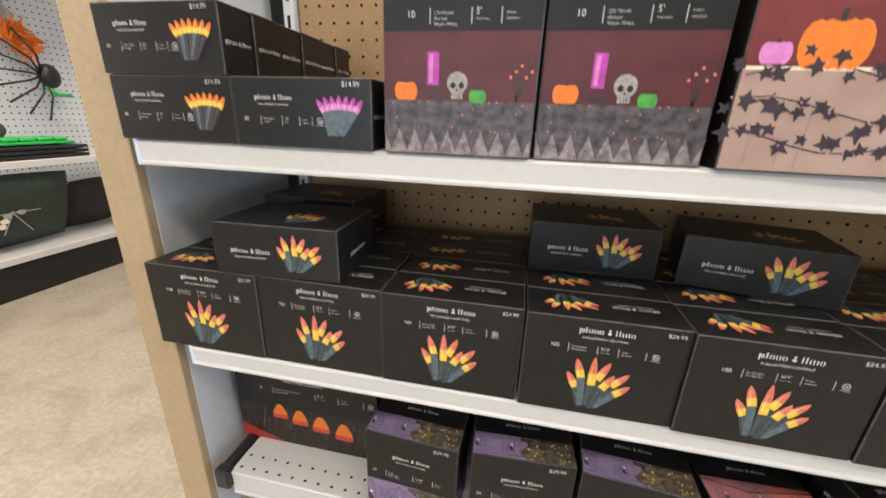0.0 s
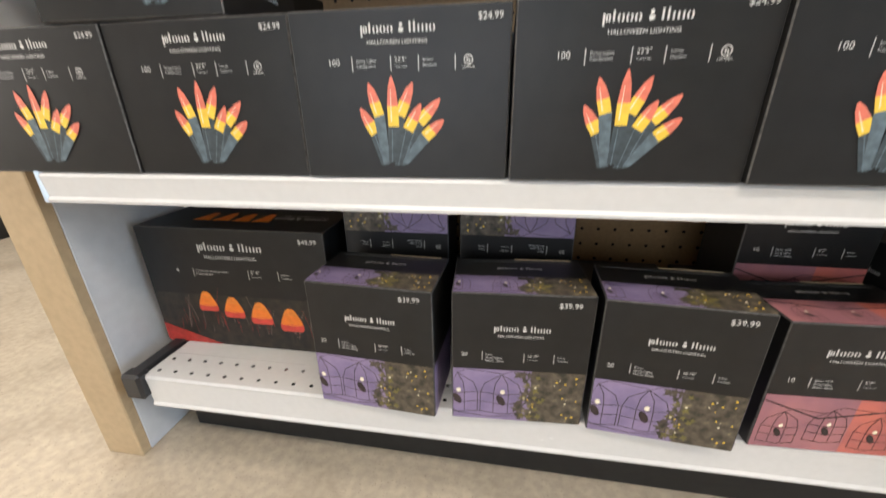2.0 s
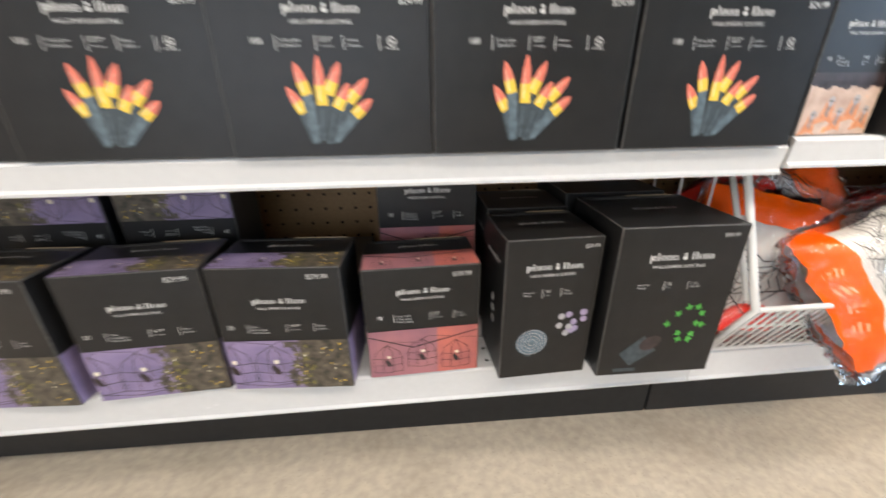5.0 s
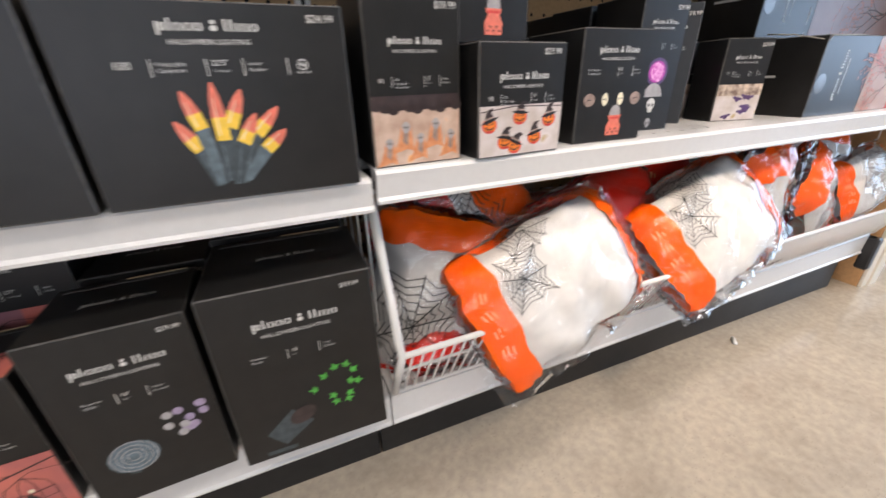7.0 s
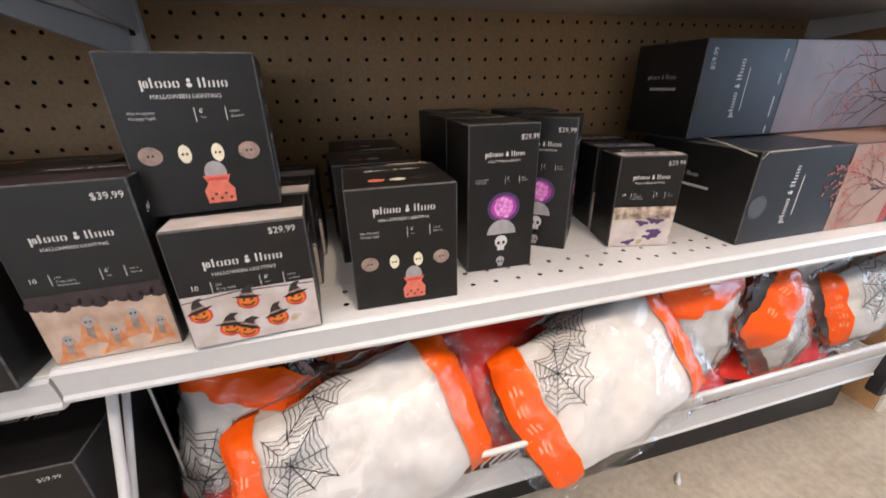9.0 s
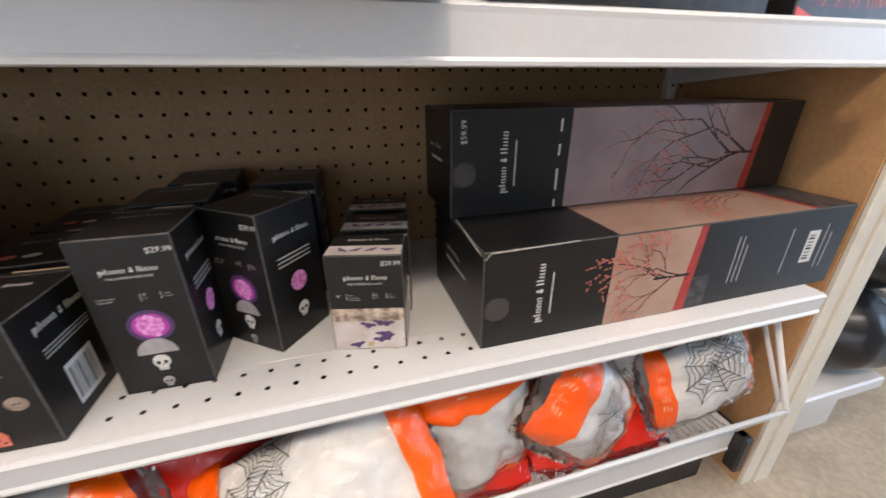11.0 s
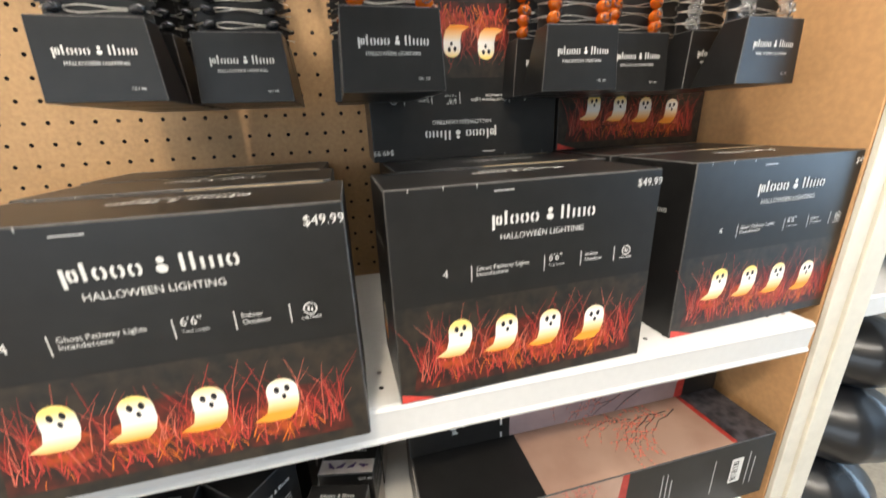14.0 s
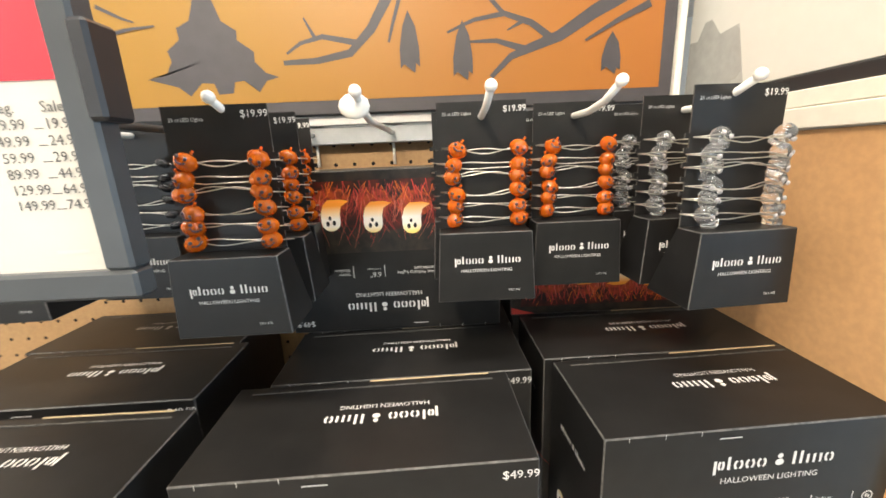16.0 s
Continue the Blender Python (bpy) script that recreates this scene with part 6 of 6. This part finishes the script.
for k, (pts, w0, w1) in enumerate((
    ([(1.930, 1.355), (1.975, 1.356), (2.020, 1.364), (2.050, 1.392), (2.075, 1.430), (2.10, 1.50)], 0.006, 0.016),
    ([(2.035, 1.375), (1.985, 1.385), (1.955, 1.378), (1.936, 1.366)], 0.008, 0.003),
    ([(1.975, 1.384), (1.963, 1.408)], 0.005, 0.002),
    ([(2.208, 1.327), (2.235, 1.352), (2.262, 1.362), (2.300, 1.375), (2.345, 1.402), (2.380, 1.420), (2.43, 1.450)], 0.006, 0.022),
    ([(2.255, 1.360), (2.215, 1.372), (2.180, 1.372)], 0.009, 0.003),
    ([(2.290, 1.372), (2.262, 1.392), (2.226, 1.404), (2.186, 1.398), (2.150, 1.384)], 0.010, 0.003),
    ([(2.250, 1.394), (2.230, 1.384)], 0.005, 0.002), ([(2.226, 1.403), (2.200, 1.43), (2.19, 1.47)], 0.006, 0.004),
    ([(2.420, 1.410), (2.380, 1.392), (2.335, 1.368)], 0.010, 0.003), ([(2.105, 1.47), (2.080, 1.40), (2.072, 1.375)], 0.006, 0.003),
    ([(1.700, 1.395), (1.735, 1.402), (1.770, 1.405)], 0.006, 0.002), ([(1.70, 1.43), (1.73, 1.415), (1.745, 1.41)], 0.005, 0.002),
    ([(1.40, 1.36), (1.55, 1.42), (1.70, 1.45)], 0.02, 0.008), ([(1.30, 1.70), (1.7, 1.62), (2.1, 1.66), (2.4, 1.60)], 0.02, 0.03),
)):
    a = Art()
    a.line([hp(*p) for p in pts], w0, M_HDRGREY, 2 + 0.35 * k, w1)
    a.make("branch", HDR, th, "grey printed bare branch")
part("edge_strip", cube(1.209, -0.002, 0.0, 1.218, 0.024, 0.50, 0.001), M_CREAM, th, "cream edge strip")

th = thing("header_rail", at(1.23, 0.335, 1.246), "white steel rails under the header board", "rail")
part("upper_rail", cube(0, 0, 0.028, 1.27, 0.02, 0.041, 0.001), M_SHELF, th)
part("lower_rail", cube(0, 0.006, 0.002, 1.27, 0.026, 0.026, 0.001), mat("grey_rail", (0.45, 0.47, 0.48), 0.4, 0.4, grain=0.1), th, "grey steel rail")

th = thing("side_sign_panel", at(2.515, 0.05, 1.293), "white glossy side panel above the end frame", "sign board")
part("panel", cube(0, -0.02, 0, 0.012, 0.335, 0.50, 0.001), mat("glossy_white_panel", (0.66, 0.64, 0.58), 0.18, grain=0.02), th)

# pale grey patch with a stepped outline, low at the rear of the panel
a = Art()
patch_edge = [(0.383, 1.296), (0.383, 1.372), (0.366, 1.370), (0.353, 1.391), (0.340, 1.391), (0.321, 1.368), (0.289, 1.371), (0.270, 1.296)]
a.poly([(y - 0.05, z - 1.293) for y, z in patch_edge], mat("pale_grey_patch", (0.40, 0.39, 0.36), 0.25, grain=0.1), 1)
a.make("stepped_patch", (Vector((0, 0, 0)), Vector((0, 1, 0)), Vector((0, 0, 1)), Vector((-1, 0, 0))), th, "pale grey patch with a stepped upper outline")

th = thing("sale_sign", at(1.742, -0.064, 1.170), "sale price sign in a dark grey frame, red top", "sign")
w, h = 0.250, 0.30
part("card", cube(0.008, 0.003, 0.008, w - 0.008, 0.006, h - 0.008), M_SIGNWHITE, th, "white sign card")
for x0, z0, x1, z1 in ((0, 0, w, 0.013), (0, h - 0.013, w, h), (0, 0.0132, 0.013, h - 0.0132), (w - 0.013, 0.0132, w, h - 0.0132)):
    part("frame", cube(x0, -0.002, z0, x1, 0.010, z1, 0.0015), M_FRAME, th, "dark grey frame bar")
a = Art()
a.rect(0.013, 0.092, w - 0.013, h - 0.013, M_SIGNRED)
a.make("red_field", (Vector((0, 0.003, 0)), Vector((1, 0, 0)), Vector((0, 0, 1)), Vector((0, -1, 0))), th, "red upper field")
a = Art()
for c0 in (0.060, 0.204):
    a.text("Reg.", c0, 0.080, 0.0062, M_SIGNINK)
    a.text("Sale", c0 + 0.021, 0.080, 0.0062, M_SIGNINK)
    for k, (p, q) in enumerate((("39.99", "19.99"), ("49.99", "24.99"), ("59.99", "29.99"), ("89.99", "44.99"), ("129.99", "64.99"), ("149.99", "74.99"))):
        z = 0.0735 - 0.0066 * k
        if c0 > 0.1:
            a.text(p, c0, z, 0.0060, M_SIGNINK)
            a.text(q, c0 + 0.021, z, 0.0060, M_SIGNINK)
        else:
            a.rect(c0, z + 0.001, c0 + 0.014, z + 0.0035, M_SIGNINK)
            a.rect(c0 + 0.022, z + 0.001, c0 + 0.036, z + 0.0035, M_SIGNINK)
        a.rect(c0 + 0.0165, z, c0 + 0.0205, z + 0.0004, M_SIGNINK)
a.rect(0.215, 0.021, 0.229, 0.0225, M_INKDIM)
a.make("prices", (Vector((0, 0.003, 0)), Vector((1, 0, 0)), Vector((0, 0, 1)), Vector((0, -1, 0))), th, "dark price columns")
part("arm", tube(bmesh.new(), [(w - 0.004, 0.008, 0.090), (0.150, 0.050, 0.090), (0.132, 0.075, 0.090), (0.128, 0.40, 0.092)], 0.0035, 8), M_FRAME, th, "dark support arm")
part("clamp", cube(w - 0.002, -0.004, 0.075, w + 0.006, 0.012, 0.112, 0.0015), M_CAP, th, "black clamp on the frame")

# ---------------------------------------------------------------- neighbouring fixtures
M_BLACKPUMPKIN = mat("black_glazed_pumpkin", (0.012, 0.013, 0.016), 0.28, grain=0.2, scale=20, coat=0.2)


def black_pumpkin(x, y, z, r, squash=0.80):
    th = thing("black_pumpkin", at(x, y, z), "glossy black ribbed pumpkin ornament", "ornament", "black pumpkins")
    bm = bmesh.new()
    ball(bm, (0, 0, r * squash), r, 40, 16, (1, 1, squash), 9)
    part("body", bm, M_BLACKPUMPKIN, th)
    part("stem", tube(bmesh.new(), [(0, 0, r * squash * 1.9), (0.004, 0, r * squash * 2.0)], r * 0.12, 8), M_BLACKPUMPKIN, th)


th = thing("end_display", at(2.585, 0.05, 0.0), "white end display stand with deck and shelf", "display stand")
part("deck", cube(0, 0.0, 0.123, 0.31, 0.34, 0.153, 0.004), M_SHELF, th)
part("plinth", cube(0, 0.03, 0.0, 0.26, 0.32, 0.1225, 0.002), M_SHELF, th)
part("shelf", cube(0, -0.015, 0.755, 0.32, 0.34, 0.79, 0.003), M_SHELF, th)
part("bracket", cube(0, 0.02, 0.715, 0.012, 0.05, 0.754, 0.001), M_CAP, th)
part("back", cube(-0.008, 0.30, 0.154, 0.0, 0.34, 1.25), M_SHELF, th)
black_pumpkin(2.815, 0.150, 0.153, 0.125, 0.80)
black_pumpkin(2.828, 0.150, 0.346, 0.112, 0.80)
black_pumpkin(2.840, 0.150, 0.519, 0.092, 0.80)
black_pumpkin(2.800, 0.175, 0.790, 0.150, 0.85)

# the fixture across the cross aisle
M_GREENBAG = mat("dark_green_cloth", (0.035, 0.055, 0.042), 0.7, grain=0.3, scale=40, bump=0.2)
M_BRIGHTGREEN = mat("bright_green_plastic", (0.03, 0.50, 0.10), 0.35, grain=0.1)
th = thing("wall_fixture", at(-1.60, 0.30, 0.0), "white pegboard fixture with shelves across the aisle", "shelf unit")
part("kick", cube(-0.45, 0.0, 0.0, -0.01, 1.6, 0.145, 0.002), M_KICK, th, "black kick board")
part("base_deck", cube(-0.46, 0, 0.15, 0.0, 1.6, 0.182, 0.003), M_SHELF, th)
part("shelf", cube(-0.36, 0, 0.54, 0.0, 1.6, 0.572, 0.003), M_SHELF, th)
part("shelf", cube(-0.36, 0, 1.45, -0.05, 1.6, 1.48, 0.003), M_SHELF, th)
part("back", cube(-0.52, 0, 0.0, -0.47, 1.6, 1.75), M_PEGWHITE, th)
sheet("pegboard", perforated(52, 50, 0.0305, 0.0305, 0.0042), ((-0.455, 1.59, 0.19), (0, -1, 0), (0, 0, 1)), M_PEGWHITE, th)
# thin black sheet added behind the holes as their shade
part("peg_hole_shade", cube(-0.4695, 0.01, 0.19, -0.468, 1.59, 1.72), M_HOLESHADE, th)


def cushion(x, y, z, label, material, sx, sy, sz, name="cushion", rot=0):
    th = thing(name, at(x, y, z, rot), label, name.replace("_", " "))
    bm = bmesh.new()
    n = 14
    for side in (-1, 1):
        g = [[bm.verts.new((side * sx * (max(1 - abs(u) ** 3, 0) * max(1 - abs(v) ** 3, 0)) ** 0.6 + 0.06 * v, sy * u * (1 - 0.05 * v * v), sz + sz * v * (1 - 0.05 * u * u))) for u in [2 * i / n - 1 for i in range(n + 1)]] for v in [2 * j / n - 1 for j in range(n + 1)]]
        for j in range(n):
            for i in range(n):
                q = (g[j][i], g[j][i + 1], g[j + 1][i + 1], g[j + 1][i])
                bm.faces.new(q if side > 0 else q[::-1]).smooth = True
    part("cover", bm, material, th)
    return th


c = cushion(-1.72, 0.76, 0.186, "dark green printed cushion on the white deck", M_GREENBAG, 0.07, 0.26, 0.165)
a = Art()
for k, (u, v) in enumerate(((0.00, 0.19), (0.02, 0.16), (0.035, 0.14), (-0.03, 0.17), (0.05, 0.12))):
    a.disc(u, v, 0.016, I_GREY if k % 2 else I_CREAM, 1 + 0.1 * k, 0.012, 8)
for k in range(6):
    a.line([(0, 0.17), (0.1 * math.cos(k * 1.05), 0.17 + 0.1 * math.sin(k * 1.05))], 0.004, I_GREY, 0.8)
a.make("print", (Vector((0.074, 0, 0)), Vector((0, -1, 0)), Vector((0, 0, 1)), Vector((1, 0, 0))), c, "pale winged print")
cushion(-1.80, 1.19, 0.186, "dark brown cushion on the white deck", mat("brown_cloth", (0.035, 0.028, 0.025), 0.8, grain=0.4), 0.06, 0.14, 0.13)
for k in range(3):
    th = thing("serving_tray", at(-1.66, 0.86, 0.574 + 0.019 * k), "stacked black plastic tray", "tray", "black trays")
    part("tray", cube(-0.14, -0.36, 0, 0.05, 0.24, 0.014, 0.003), M_CAP, th)
th = thing("ice_mould", at(-1.66, 0.90, 0.632), "bright green plastic mould on black trays", "mould")
part("rim", cube(-0.11, -0.36, 0, 0.03, 0.16, 0.012, 0.003), M_BRIGHTGREEN, th)
for k in range(8):
    part("cell", cube(-0.10, -0.345 + 0.062 * k, 0.0122, 0.022, -0.293 + 0.062 * k, 0.030, 0.006), M_BRIGHTGREEN, th)
th = thing("skull_ornament", at(-1.78, 0.78, 0.632), "grey-brown rounded ornament on the shelf", "ornament")
bm = bmesh.new()
ball(bm, (0, 0, 0.06), 0.10, 16, 10, (0.8, 1.2, 0.6), 5)
part("body", bm, mat("grey_brown", (0.12, 0.10, 0.09), 0.7, grain=0.3), th)
th = thing("toy_spider", at(-1.98, 1.27, 0.94), "black wire spider with a green trim", "spider")
bm = bmesh.new()
ball(bm, (0, 0, 0), 0.05, 12, 8, (0.7, 1, 1.2))
part("body", bm, M_CAP, th)
for k in range(8):
    an = 2.0 + 0.36 * k
    part("leg", tube(bmesh.new(), [(0, -0.03, 0), (0.06, -0.03 + 0.10 * math.cos(an), 0.10 * math.sin(an)), (0.04, -0.03 + 0.24 * math.cos(an), 0.22 * math.sin(an))], 0.005, 6), M_CAP, th)
part("trim", tube(bmesh.new(), [(0.03, -0.05, -0.06), (0.03, 0.0, -0.09), (0.03, 0.06, -0.09)], 0.010, 6), M_BRIGHTGREEN, th)
for k, (y, z, m_, nm) in enumerate(((1.02, 1.22, M_CAP, "black"), (1.16, 1.13, I_ORANGE, "orange"), (1.10, 1.26, I_GREY, "grey"), (0.92, 1.28, M_CAP, "black"), (1.20, 1.08, I_ORANGE, "orange"))):
    th = thing("feather_garland", at(-1.98, y, z), "%s shaggy garland hanging on the pegboard" % nm, "garland", "hanging garlands")
    bm = bmesh.new()
    rng = random.Random(40 + k)
    for _ in range(60):
        d = Vector((rng.uniform(0, 0.7), rng.gauss(0, 1), rng.gauss(0, 1))).normalized() * rng.uniform(0.03, 0.075)
        o = Vector((0, rng.uniform(-0.05, 0.05), rng.uniform(-0.04, 0.04)))
        s_ = d.orthogonal().normalized() * 0.012
        vs = [bm.verts.new(p) for p in (o - s_, o + s_, o + d)]
        bm.faces.new(vs)
    part("tuft", bm, m_, th)

# ---------------------------------------------------------------- litter on the floor
th = thing("paper_scrap", at(1.979, 0.022, 0.0, 40), "small crumpled white paper scrap on the concrete", "scrap")
bm = bmesh.new()
ball(bm, (0, 0, 0.004), 0.012, 8, 5, (1.3, 0.35, 0.35))
for v_ in bm.verts:
    v_.co += Vector((noise.noise(v_.co * 200) * 0.003, noise.noise(v_.co * 220) * 0.003, 0))
part("scrap", bm, M_INK, th)
